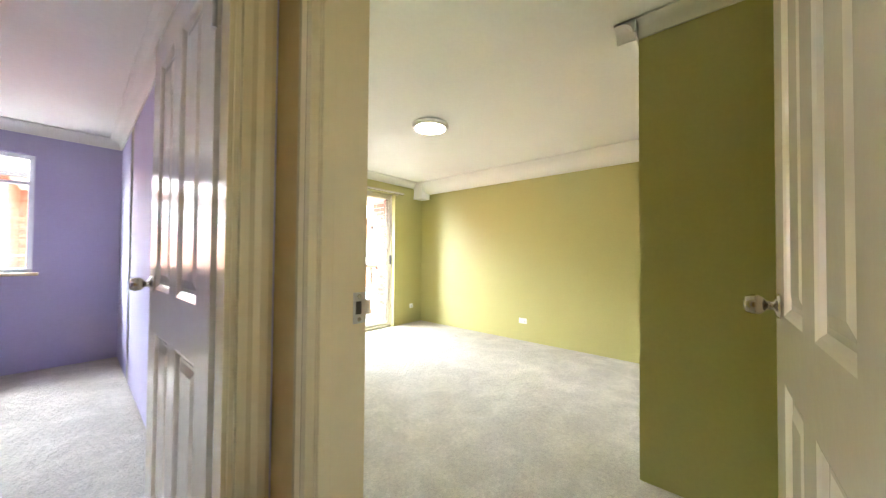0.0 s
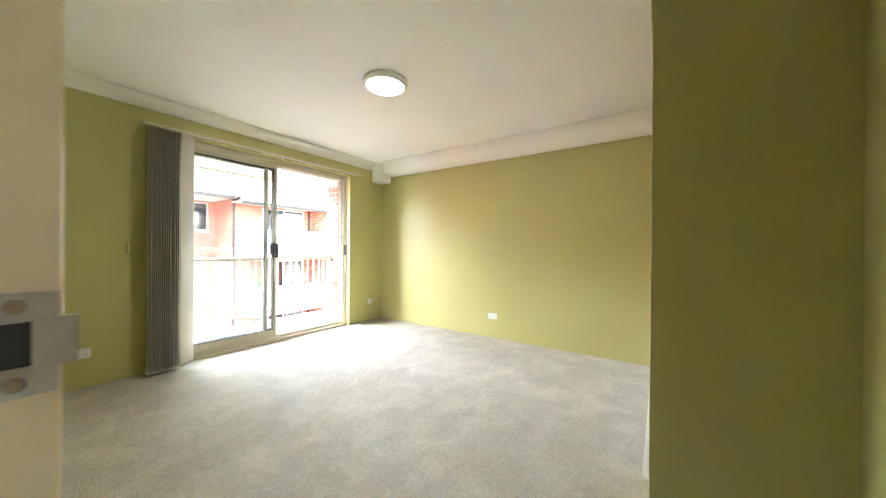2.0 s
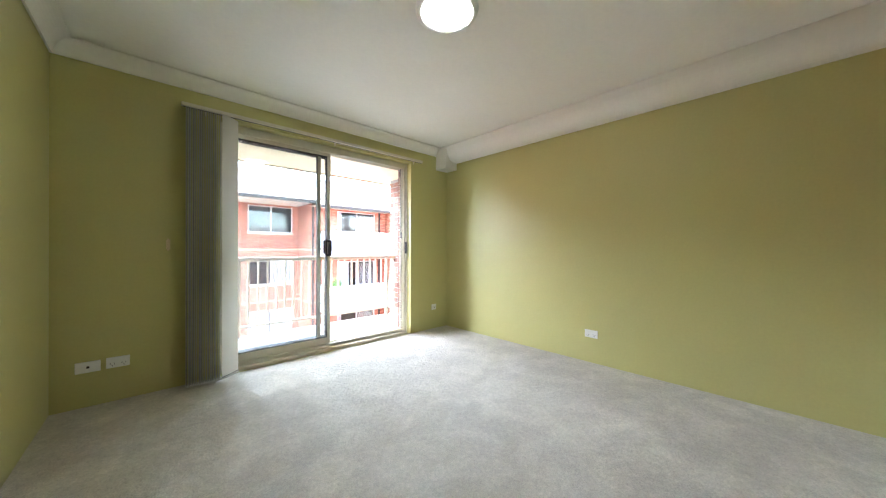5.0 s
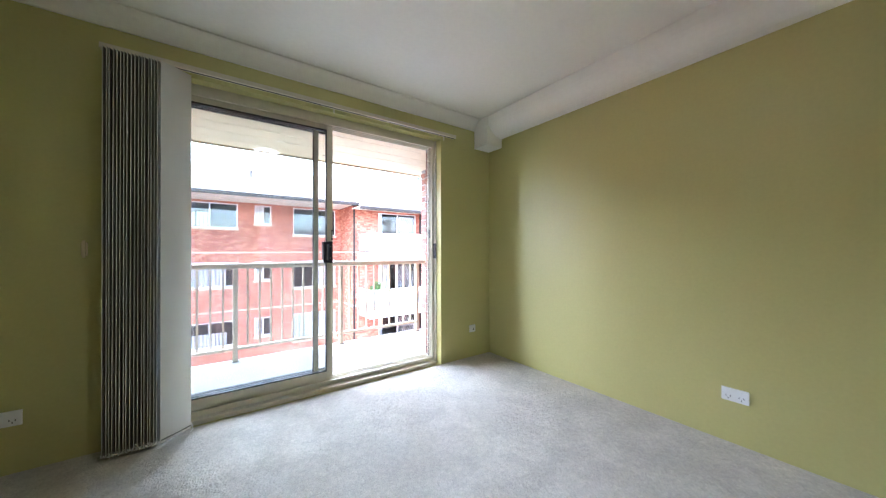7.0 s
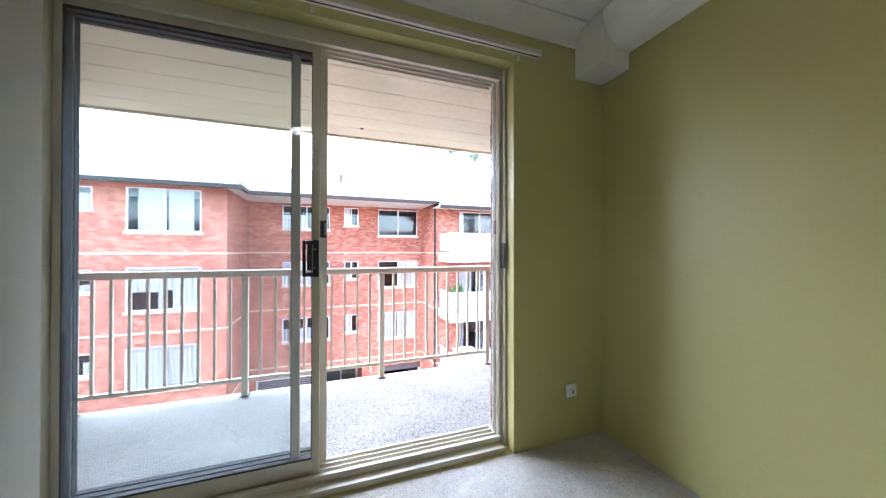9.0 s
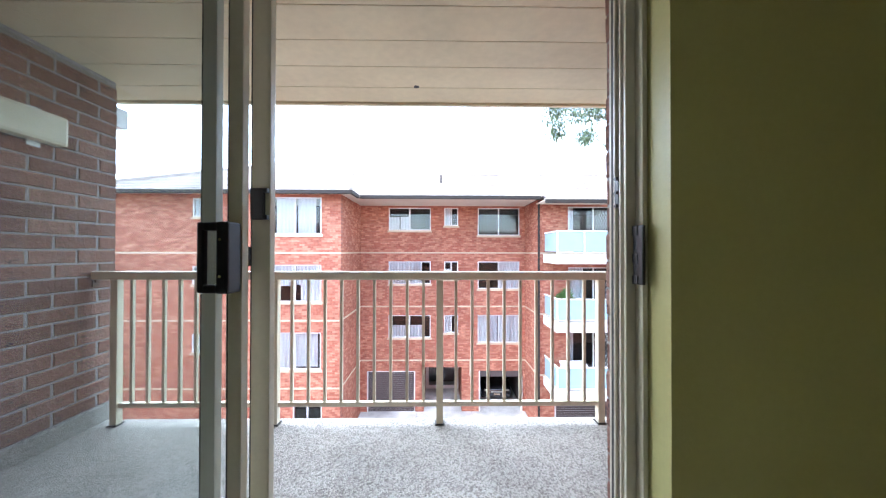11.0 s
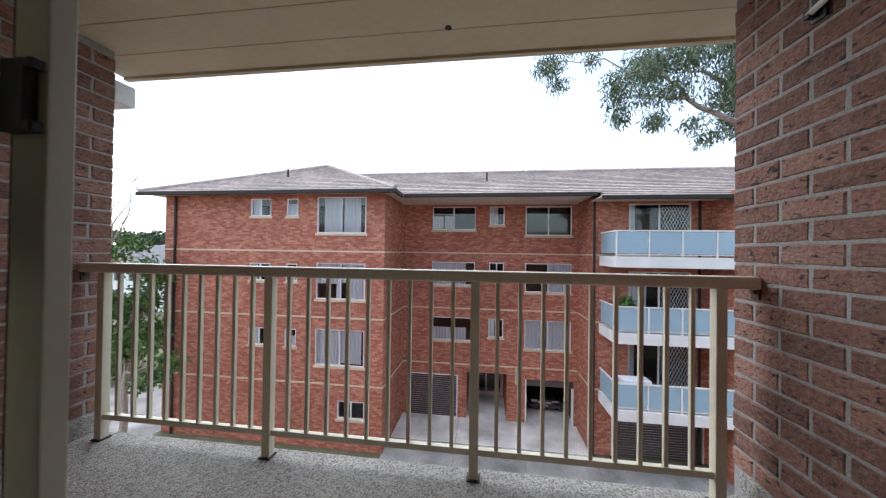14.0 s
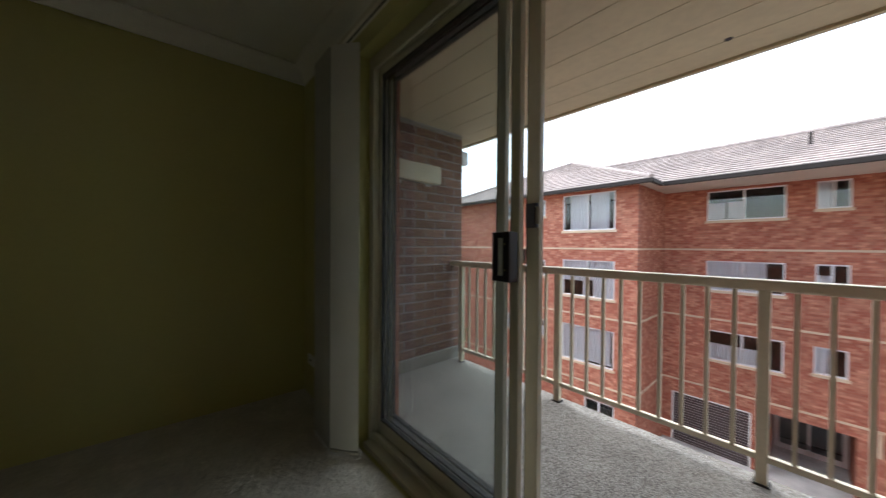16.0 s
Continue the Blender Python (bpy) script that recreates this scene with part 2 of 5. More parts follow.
ALU = material("cream_aluminium", (0.62, 0.57, 0.44), rough=0.35, grain=0.03, scale=80, stain=0.05, spec=0.5)
RAILPAINT = material("cream_rail_powder_coat", (0.66, 0.60, 0.45), rough=0.38, grain=0.05, scale=50, stain=0.08, stain_scale=4, bump=0.05)
BLACK = material("black_moulded_plastic", (0.012, 0.012, 0.016), rough=0.38, grain=0.1)
# Near-black for seals and small dark fittings, and as painted shade in gaps and slots.
RUBBER = material("dark_track_shadow_gap", (0.03, 0.027, 0.024), rough=0.7, grain=0.2)
RUST = material("rusty_bracket_steel", (0.10, 0.062, 0.04), rough=0.85, grain=0.3, scale=60)
STEEL = material("brushed_stainless_steel", (0.55, 0.52, 0.47), rough=0.24, metal=1.0, grain=0.08, scale=120)
ZINC = material("zinc_plated_plate", (0.50, 0.48, 0.44), rough=0.38, metal=1.0, grain=0.1, scale=90)
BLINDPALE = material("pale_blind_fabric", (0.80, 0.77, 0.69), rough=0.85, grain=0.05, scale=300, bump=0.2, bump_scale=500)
# Edge and vane tones paint the lit lips and shaded gaps of the stack.
EDGELIT = material("lit_blind_edge", (0.50, 0.48, 0.42), rough=0.85, grain=0.05, scale=300)
BLINDSHADE = material("shaded_blind_fabric", (0.31, 0.30, 0.26), rough=0.85, grain=0.08, scale=300, bump=0.3, bump_scale=500)
PLASTIC = material("white_switch_plastic", (0.80, 0.80, 0.78), rough=0.3, grain=0.02)
WHITE = material("white_laminate", (0.78, 0.77, 0.72), rough=0.4, grain=0.02, stain=0.03)
SOFFIT = material("cream_lining_boards", (0.62, 0.53, 0.35), rough=0.55, grain=0.05, scale=20, stain=0.1, stain_scale=2.2, bump=0.08)
AGGREGATE = pebble_material("exposed_aggregate")
MORTAR = material("grey_mortar", (0.34, 0.325, 0.305), rough=0.95, grain=0.25, scale=90, bump=0.7, bump_scale=140, stain=0.12)
BRICK = brick_piece_material("rough_red_clay_brick", (0.225, 0.118, 0.088), (0.045, 0.034, 0.038))
FACADE_X = brickwork_material("red_brickwork", 0)
FACADE_Y = brickwork_material("red_brickwork_side", 1)
BAND = material("pale_string_course", (0.62, 0.50, 0.36), rough=0.8, grain=0.12, scale=14, stain=0.12)
TILE = material("grey_pink_roof_tile", (0.43, 0.365, 0.345), rough=0.75, grain=0.3, scale=4.5, stain=0.2, stain_scale=0.5, bump=0.3, bump_scale=30)
DARKTILE = material("dark_grey_roof_tile", (0.15, 0.145, 0.15), rough=0.8, grain=0.2, scale=3, stain=0.15)
GUTTER = material("dark_brown_gutter", (0.026, 0.02, 0.018), rough=0.8, grain=0.1)
EAVE = material("pale_eave_lining", (0.62, 0.57, 0.48), rough=0.7, grain=0.05, stain=0.06)
WINFRAME = material("silver_window_frame", (0.74, 0.76, 0.77), rough=0.4, metal=0.1, grain=0.05)
CURTAIN = material("white_net_curtain", (0.88, 0.89, 0.94), rough=0.9, grain=0.06)
FROST = material("frosted_blue_glass", (0.33, 0.47, 0.56), rough=0.25, grain=0.05, stain=0.06, spec=0.6)
PAINTWHITE = material("white_exterior_paint", (0.78, 0.78, 0.76), rough=0.55, grain=0.05, stain=0.08)
ROLLER = material("brown_roller_door", (0.085, 0.07, 0.07), rough=0.45, grain=0.1, stain=0.1)
DRIVE = material("worn_grey_driveway", (0.30, 0.29, 0.28), rough=0.9, grain=0.18, scale=18, stain=0.45, stain_scale=0.8, bump=0.2)
CONCRETE = material("driveway_concrete", (0.66, 0.64, 0.61), rough=0.9, grain=0.14, scale=18, stain=0.45, stain_scale=0.8, bump=0.2)
CARPAINT = material("black_car_paint", (0.015, 0.015, 0.02), rough=0.15, coat=1.0)
TYRE = material("tyre_rubber", (0.02, 0.02, 0.02), rough=0.9, grain=0.1)
BARK = material("pale_gum_bark", (0.40, 0.35, 0.30), rough=0.85, grain=0.3, scale=12, bump=0.5, bump_scale=30, stain=0.2)
GUMLEAF = leaf_material("eucalyptus_leaf", (0.05, 0.085, 0.045), (0.13, 0.17, 0.085))
GREENLEAF = leaf_material("broad_green_leaf", (0.05, 0.11, 0.03), (0.12, 0.21, 0.05))
FARLEAF = leaf_material("distant_foliage", (0.05, 0.085, 0.05), (0.10, 0.14, 0.08))
GLASS = glass_material("sliding_door_glass", (0.90, 0.925, 0.92), haze=0.010)
PANE = glass_material("window_pane_glass", (0.93, 0.94, 0.94), haze=0.0)
# Near-black: the dimness of unlit interiors is put into the colour.
DARKROOM = material("unlit_interior_shade", (0.06, 0.055, 0.05), rough=0.9, grain=0.1)
LAMPGLOW = material("lit_opal_diffuser", (0.9, 0.9, 0.88), rough=0.4)
n, l, b = nodes_of(LAMPGLOW)
b.inputs["Emission Color"].default_value, b.inputs["Emission Strength"].default_value = (1.0, 0.98, 0.90, 1), 0.9

# ---- mesh helpers ----


def box(bm, x0, x1, y0, y1, z0, z1, bevel=0.0):
    vs = bmesh.ops.create_cube(bm, size=1.0)["verts"]
    for v in vs:
        v.co = Vector(((x0 + x1) / 2 + v.co.x * (x1 - x0), (y0 + y1) / 2 + v.co.y * (y1 - y0), (z0 + z1) / 2 + v.co.z * (z1 - z0)))
    if bevel:
        bmesh.ops.bevel(bm, geom=list({e for v in vs for e in v.link_edges}), offset=bevel, segments=2, affect="EDGES", profile=0.6)
    return bm


def boxes(*rows, bevel=0.0):
    bm = bmesh.new()
    for row in rows:
        box(bm, *row, bevel=bevel)
    return bm


def spin(profile, axis="z", steps=32):
    """A turned shape: profile of (radius, height) about an axis through the origin."""
    bm = bmesh.new()
    rings = []
    for r, h in profile:
        ring = []
        for k in range(steps):
            a = 2 * math.pi * k / steps
            p = (r * math.cos(a), r * math.sin(a), h)
            if axis == "y":
                p = (p[0], p[2], p[1])
            elif axis == "x":
                p = (p[2], p[0], p[1])
            ring.append(bm.verts.new(p))
        rings.append(ring)
    for a, c in zip(rings, rings[1:]):
        for k in range(steps):
            bm.faces.new((a[k], a[(k + 1) % steps], c[(k + 1) % steps], c[k]))
    bm.faces.new(rings[0])
    bm.faces.new(list(reversed(rings[-1])))
    bmesh.ops.recalc_face_normals(bm, faces=bm.faces)
    return bm


def tube(bm, points, radii, sides=8):
    """A tapered tube along points."""
    rings = []
    for k, p in enumerate(points):
        p = Vector(p)
        a = Vector(points[max(k - 1, 0)])
        c = Vector(points[min(k + 1, len(points) - 1)])
        d = (c - a).normalized()
        u = d.orthogonal().normalized()
        if k and rings:
            u = (last - last.dot(d) * d).normalized()
        last = u
        w = d.cross(u)
        rings.append([bm.verts.new(p + radii[k] * (math.cos(2 * math.pi * s / sides) * u + math.sin(2 * math.pi * s / sides) * w)) for s in range(sides)])
    for a, c in zip(rings, rings[1:]):
        for s in range(sides):
            bm.faces.new((a[s], a[(s + 1) % sides], c[(s + 1) % sides], c[s]))
    bm.faces.new(list(reversed(rings[0])))
    bm.faces.new(rings[-1])
    return bm


def sweep(section, start, end, along):
    """A straight moulding: a closed section of (u, z) swept along x or y. u is measured on the other axis."""
    bm = bmesh.new()
    ends = []
    for s in (start, end):
        ends.append([bm.verts.new((s, u, z) if along == "x" else (u, s, z)) for u, z in section])
    n_ = len(section)
    for k in range(n_):
        bm.faces.new((ends[0][k], ends[0][(k + 1) % n_], ends[1][(k + 1) % n_], ends[1][k]))
    bm.faces.new(ends[0])
    bm.faces.new(list(reversed(ends[1])))
    bmesh.ops.recalc_face_normals(bm, faces=bm.faces)
    return bm


def link(name, bm, mat, smooth=False):
    me = bpy.data.meshes.new(name)
    bm.to_mesh(me)
    bm.free()
    for m in mat if isinstance(mat, (list, tuple)) else (mat,):
        me.materials.append(m)
    if smooth:
        for p in me.polygons:
            p.use_smooth = True
    return new(name, me)


def part(name, bm, mat, parent, label="", smooth=False):
    ob = link(name, bm, mat, smooth)
    ob.parent = parent
    return tagged(ob, label)


def thing(name, label, category, at=(0, 0, 0), turn=0.0, group=""):
    ob = new(name)
    ob.matrix_basis = pose(*at, 0, 0, turn)
    return tagged(ob, label, category, group)


def structure(name, bm, mat, label="", category="", smooth=False):
    return tagged(link(name, bm, mat, smooth), label, category, kind="structure")


def wall_mesh(axis, a0, a1, u0, u1, z0, z1, openings=()):
    """A wall of real thickness with openings (u0, u1, z0, z1) through it. axis: the one that it faces."""
    us = sorted({u0, u1, *[min(max(o[k], u0), u1) for o in openings for k in (0, 1)]})
    zs = sorted({z0, z1, *[min(max(o[k], z0), z1) for o in openings for k in (2, 3)]})
    solid = {}
    for i in range(len(us) - 1):
        for j in range(len(zs) - 1):
            cu, cz = (us[i] + us[i + 1]) / 2, (zs[j] + zs[j + 1]) / 2
            solid[i, j] = not any(o[0] < cu < o[1] and o[2] < cz < o[3] for o in openings)
    bm = bmesh.new()

    def v(a, u, z):
        return bm.verts.new((a, u, z) if axis == "x" else (u, a, z))

    for (i, j), s in solid.items():
        if not s:
            continue
        ua, ub, za, zb = us[i], us[i + 1], zs[j], zs[j + 1]
        for a in (a0, a1):
            bm.faces.new([v(a, ua, za), v(a, ub, za), v(a, ub, zb), v(a, ua, zb)])
        for di, dj, q in ((-1, 0, (ua, za, ua, zb)), (1, 0, (ub, za, ub, zb)), (0, -1, (ua, za, ub, za)), (0, 1, (ua, zb, ub, zb))):
            if not solid.get((i + di, j + dj), False):
                bm.faces.new([v(a0, q[0], q[1]), v(a1, q[0], q[1]), v(a1, q[2], q[3]), v(a0, q[2], q[3])])
    bmesh.ops.remove_doubles(bm, verts=bm.verts, dist=1e-5)
    bmesh.ops.recalc_face_normals(bm, faces=bm.faces)
    return bm

# ---- bedroom shell ----
CEIL = 2.38
XW = -3.54      # bedroom side of the wall to the hall and the lilac room
XH = -3.66      # far side of that wall
YD0, YD1 = -4.12, -3.30   # bedroom doorway
structure("floor", boxes((-6.6, 0.0, -6.2, 0.0, -0.15, 0.0), (-6.6, XH, 0.0, 1.08, -0.15, 0.0)), CARPET, "beige cut-pile carpet with brushed and trodden patches", "floor")
structure("wall_east", wall_mesh("x", 0.0, 0.09, -4.3, 0.0, -0.15, CEIL), GREEN, "olive yellow painted wall", "wall")
structure("wall_north", wall_mesh("y", 0.0, 0.165, XH, 0.09, -0.15, CEIL, [(-2.58, -0.62, 0.0, 2.12)]), GREEN, "olive yellow painted wall around a sliding door", "wall")


def lean_west(bm):
    """The west wall runs slightly askew: 7 cm further into the room at the balcony end."""
    for v in bm.verts:
        if v.co.x > XW - 0.01:
            v.co.x += 0.075 * max(0.0, (v.co.y - YD1) / -YD1)
    return bm


structure("wall_west", lean_west(wall_mesh("x", XW - 0.05, XW, YD1 + 0.02, 0.0, -0.15, CEIL)), GREEN, "olive yellow painted wall", "wall")
structure("wall_west_return", wall_mesh("x", XW - 0.05, XW, -4.3, YD0 - 0.02, -0.15, CEIL), GREEN, "olive yellow painted wall beside the doorway", "wall")
structure("wall_west_lintel", boxes((XW - 0.05, XW, YD0 - 0.02, YD1 + 0.02, 2.06, CEIL)), GREEN, "olive yellow painted wall over the doorway", "wall")
structure("wall_south", wall_mesh("y", -4.30, -4.16, XW, -2.06, -0.15, CEIL), GREEN, "olive yellow painted wall behind the door", "wall")
structure("wall_nib", boxes((-2.06, -1.78, -4.30, -3.622, -0.15, CEIL)), GREEN, "olive yellow painted nib wall beside the wardrobe", "wall")
structure("wall_wardrobe_back", boxes((-1.78, 0.0, -4.30, -4.24, 0.0, CEIL)), WHITE, "white wardrobe back", "wall")
structure("ceiling", boxes((-6.6, 0.09, -6.2, 0.165, CEIL, CEIL + 0.2), (-6.6, XH + 0.3, 0.165, 1.24, CEIL, CEIL + 0.2)), CEILING, "plain white plaster ceiling", "ceiling")


def cove(sign, at, z=CEIL, drop=0.10, out=0.10):
    """Section of a plaster cove cornice on a wall at u = at; sign: the way into the room."""
    pts = [(at, z - 0.002), (at, z - drop), (at + sign * 0.012, z - drop)]
    for k in range(1, 8):
        a = math.pi / 2 * k / 8
        pts.append((at + sign * (0.012 + (out - 0.024) * (1 - math.cos(a))), z - 0.012 - (drop - 0.012) * (1 - math.sin(a))))
    pts += [(at + sign * out, z - 0.012), (at + sign * out, z - 0.002)]
    return pts


structure("cornice_north", sweep(cove(-1, 0.0), XW, -0.205, "x"), CEILING, "white plaster cove cornice", "cornice")
structure("cornice_west", lean_west(sweep(cove(1, XW), -4.16, 0.0, "y")), CEILING, "white plaster cove cornice", "cornice")
structure("cornice_nib", sweep(cove(-1, -2.06, drop=0.075, out=0.085), -4.16, -3.522, "y"), CEILING, "white plaster cove cornice", "cornice")
structure("cornice_nib_front", sweep(cove(1, -3.622, drop=0.075, out=0.085), -2.145, -1.78, "x"), CEILING, "white plaster cove cornice", "cornice")

# plaster duct along the east wall, rounded towards the ceiling
sec = [(0.0, CEIL - 0.002), (0.0, 2.19), (-0.04, 2.192)]
for k in range(1, 10):
    a = math.pi / 2 * k / 10
    sec.append((-0.04 - 0.15 * math.sin(a), 2.192 + 0.17 * (1 - math.cos(a))))
sec += [(-0.192, CEIL - 0.02), (-0.192, CEIL - 0.002)]
structure("bulkhead", sweep(sec, -3.6055, -0.19, "y"), CEILING, "white plaster bulkhead along the ceiling", "bulkhead")
bm = boxes((-0.205, 0.0, -0.19, 0.0, 2.10, CEIL - 0.003), bevel=0.006)
structure("bulkhead_drop", bm, CEILING, "white boxed end of the ceiling bulkhead", "bulkhead")

# ---- hall and lilac room ----
YP = -3.08       # hall face of the wall to the lilac room
structure("wall_hall_east", wall_mesh("x", XH, XW - 0.052, YD1 + 0.02, YP, 0.0, CEIL), HALL, "tan painted hall wall between two doors", "wall")
structure("wall_hall_south", wall_mesh("x", XH, XW - 0.052, -6.2, YD0 - 0.02, 0.0, CEIL), HALL, "tan painted hall wall", "wall")
structure("wall_hall_lintel", boxes((XH, XW - 0.052, YD0 - 0.02, YD1 + 0.02, 2.06, CEIL)), HALL, "tan painted hall wall over the doorway", "wall")
# The opening is unseen, added to let sky light into the hall.
structure("wall_hall_west", wall_mesh("x", -5.1, -5.0, -6.2, YP, 0.0, CEIL, [(-5.45, -4.95, 0.9, 2.0)]), HALL, "tan painted hall wall", "wall")
structure("wall_hall_end", wall_mesh("y", -6.3, -6.2, -5.1, XH, 0.0, CEIL), HALL, "tan painted hall wall", "wall")
structure("wall_lilac_south", wall_mesh("y", YP, YP + 0.10, -6.6, XH, 0.0, CEIL, [(-4.58, -3.735, 0.0, 2.06)]), [PURPLE], "lilac painted wall with a doorway", "wall")
structure("wall_lilac_east", wall_mesh("x", XH, XW - 0.052, YP, 1.08, 0.0, CEIL), PURPLE, "lilac painted wall", "wall")
structure("wall_lilac_north", wall_mesh("y", 1.08, 1.24, -6.6, XH, 0.0, CEIL, [(-5.55, -4.25, 0.95, 2.09)]), PURPLE, "lilac painted wall with a window", "wall")
structure("wall_lilac_west", wall_mesh("x", -6.7, -6.6, YP, 1.24, 0.0, CEIL), PURPLE, "lilac painted wall", "wall")
structure("cornice_lilac_east", sweep(cove(-1, XH), YP + 0.1, 1.08, "y"), CEILING, "white plaster cove cornice", "cornice")
structure("cornice_lilac_north", sweep(cove(-1, 1.08), -6.6, XH, "x"), CEILING, "white plaster cove cornice", "cornice")

# window of the lilac room
win = tagged(new("window_1"), "white aluminium sliding window looking at brick flats", "window", kind="structure")
part("window_frame", boxes((-5.55, -4.25, 1.14, 1.20, 0.95, 0.99), (-5.55, -4.25, 1.14, 1.20, 2.05, 2.09), (-5.55, -5.51, 1.14, 1.20, 0.99, 2.05), (-4.29, -4.25, 1.14, 1.20, 0.99, 2.05), (-5.32, -5.28, 1.14, 1.20, 0.99, 2.05), (-5.28, -4.29, 1.15, 1.19, 1.80, 1.83), bevel=0.004), WINFRAME, win)
part("window_sill", boxes((-6.39, -4.21, 1.04, 1.139, 0.92, 0.95), bevel=0.005), CREAM, win)
for xa, xb in ((-6.31, -5.32), (-5.28, -4.29)):
    pane = part("pane", boxes((xa, xb, 1.165, 1.171, 0.99, 2.05)), PANE, win)
    pane.visible_shadow = False


def architrave(parent, axis, at, side, a, b_, top, w=0.065, t=0.018):
    """Moulded trim round a doorway from a to b_, on the wall face at 'at'; side: the way that it stands out."""
    prof = [(0.0, 0.0), (0.0, t), (w * 0.25, t), (w * 0.42, t * 0.72), (w * 0.6, t), (w * 0.85, t * 0.8), (w, t * 0.5), (w, 0.0)]

    def leg(edge, away, z1):
        bm = bmesh.new()
        ends = []
        for z in (0.0, z1):
            ring = []
            for u, p in prof:
                pu, pa = edge + away * u, at + side * p
                ring.append(bm.verts.new((pa, pu, z) if axis == "x" else (pu, pa, z)))
            ends.append(ring)
        n_ = len(prof)
        for k in range(n_):
            bm.faces.new((ends[0][k], ends[0][(k + 1) % n_], ends[1][(k + 1) % n_], ends[1][k]))
        bm.faces.new(ends[0])
        bm.faces.new(list(reversed(ends[1])))
        bmesh.ops.recalc_face_normals(bm, faces=bm.faces)
        return bm

    part("architrave", leg(a, -1, top), CREAM, parent)
    part("architrave", leg(b_, 1, top), CREAM, parent)
    lo, hi = sorted((at, at + side * t))
    row = (lo, hi, a - w, b_ + w, top, top + w) if axis == "x" else (a - w, b_ + w, lo, hi, top, top + w)
    part("architrave", boxes(row, bevel=0.004), CREAM, parent)


# bedroom door frame
fr = tagged(new("door_frame"), "cream gloss door frame with worn edges", "door frame", kind="structure")
part("jamb", boxes((XH, XW - 0.001, YD1, YD1 + 0.02, 0.0, 2.04), (XH, -3.633, YD1 - 0.012, YD1 - 0.0005, 0.0, 2.028), bevel=0.002), CREAM, fr)
part("jamb", boxes((XH, XW - 0.001, YD0 - 0.02, YD0, 0.0, 2.04), (XH, -3.633, YD0 + 0.0005, YD0 + 0.012, 0.0, 2.028), bevel=0.002), CREAM, fr)
part("head", boxes((XH, XW - 0.001, YD0 - 0.02, YD1 + 0.02, 2.04, 2.06), bevel=0.002), CREAM, fr)
architrave(fr, "x", XH, -1, YD0 - 0.008, YD1 + 0.008, 2.05, w=0.075)
plate = part("strike_plate", boxes((-3.576, -3.5435, YD1 - 0.0035, YD1 - 0.0005, 0.998, 1.018), (-3.576, -3.5435, YD1 - 0.0035, YD1 - 0.0005, 1.048, 1.068), (-3.576, -3.571, YD1 - 0.0035, YD1 - 0.0005, 1.018, 1.048), (-3.555, -3.534, YD1 - 0.0045, YD1 - 0.001, 1.016, 1.05)), ZINC, fr, "zinc strike plate with two screws")
part("latch_hole", boxes((-3.571, -3.555, YD1 - 0.0012, YD1 - 0.0002, 1.018, 1.048)), RUBBER, plate)
for z in (1.007, 1.059):
    s = part("screw", spin([(0.0045, 0), (0.005, 0.001), (0.004, 0.002)], "y", 12), STEEL, plate)
    s.matrix_basis = pose(-3.562, YD1 - 0.0055, z)

# lilac room door frame
fr2 = tagged(new("door_frame"), "cream gloss door frame of the lilac room", "door frame", kind="structure")
part("jamb", boxes((-3.755, -3.735, YP - 0.002, YP + 0.102, 0.0, 2.04), (-3.767, -3.7555, YP - 0.002, YP + 0.06, 0.0, 2.028), bevel=0.002), CREAM, fr2)
part("jamb", boxes((-4.58, -4.56, YP - 0.002, YP + 0.102, 0.0, 2.04), bevel=0.002), CREAM, fr2)
part("head", boxes((-4.58, -3.735, YP - 0.002, YP + 0.102, 2.04, 2.06), bevel=0.002), CREAM, fr2)
architrave(fr2, "y", YP - 0.002, -1, -4.572, -3.743, 2.05, w=0.075)


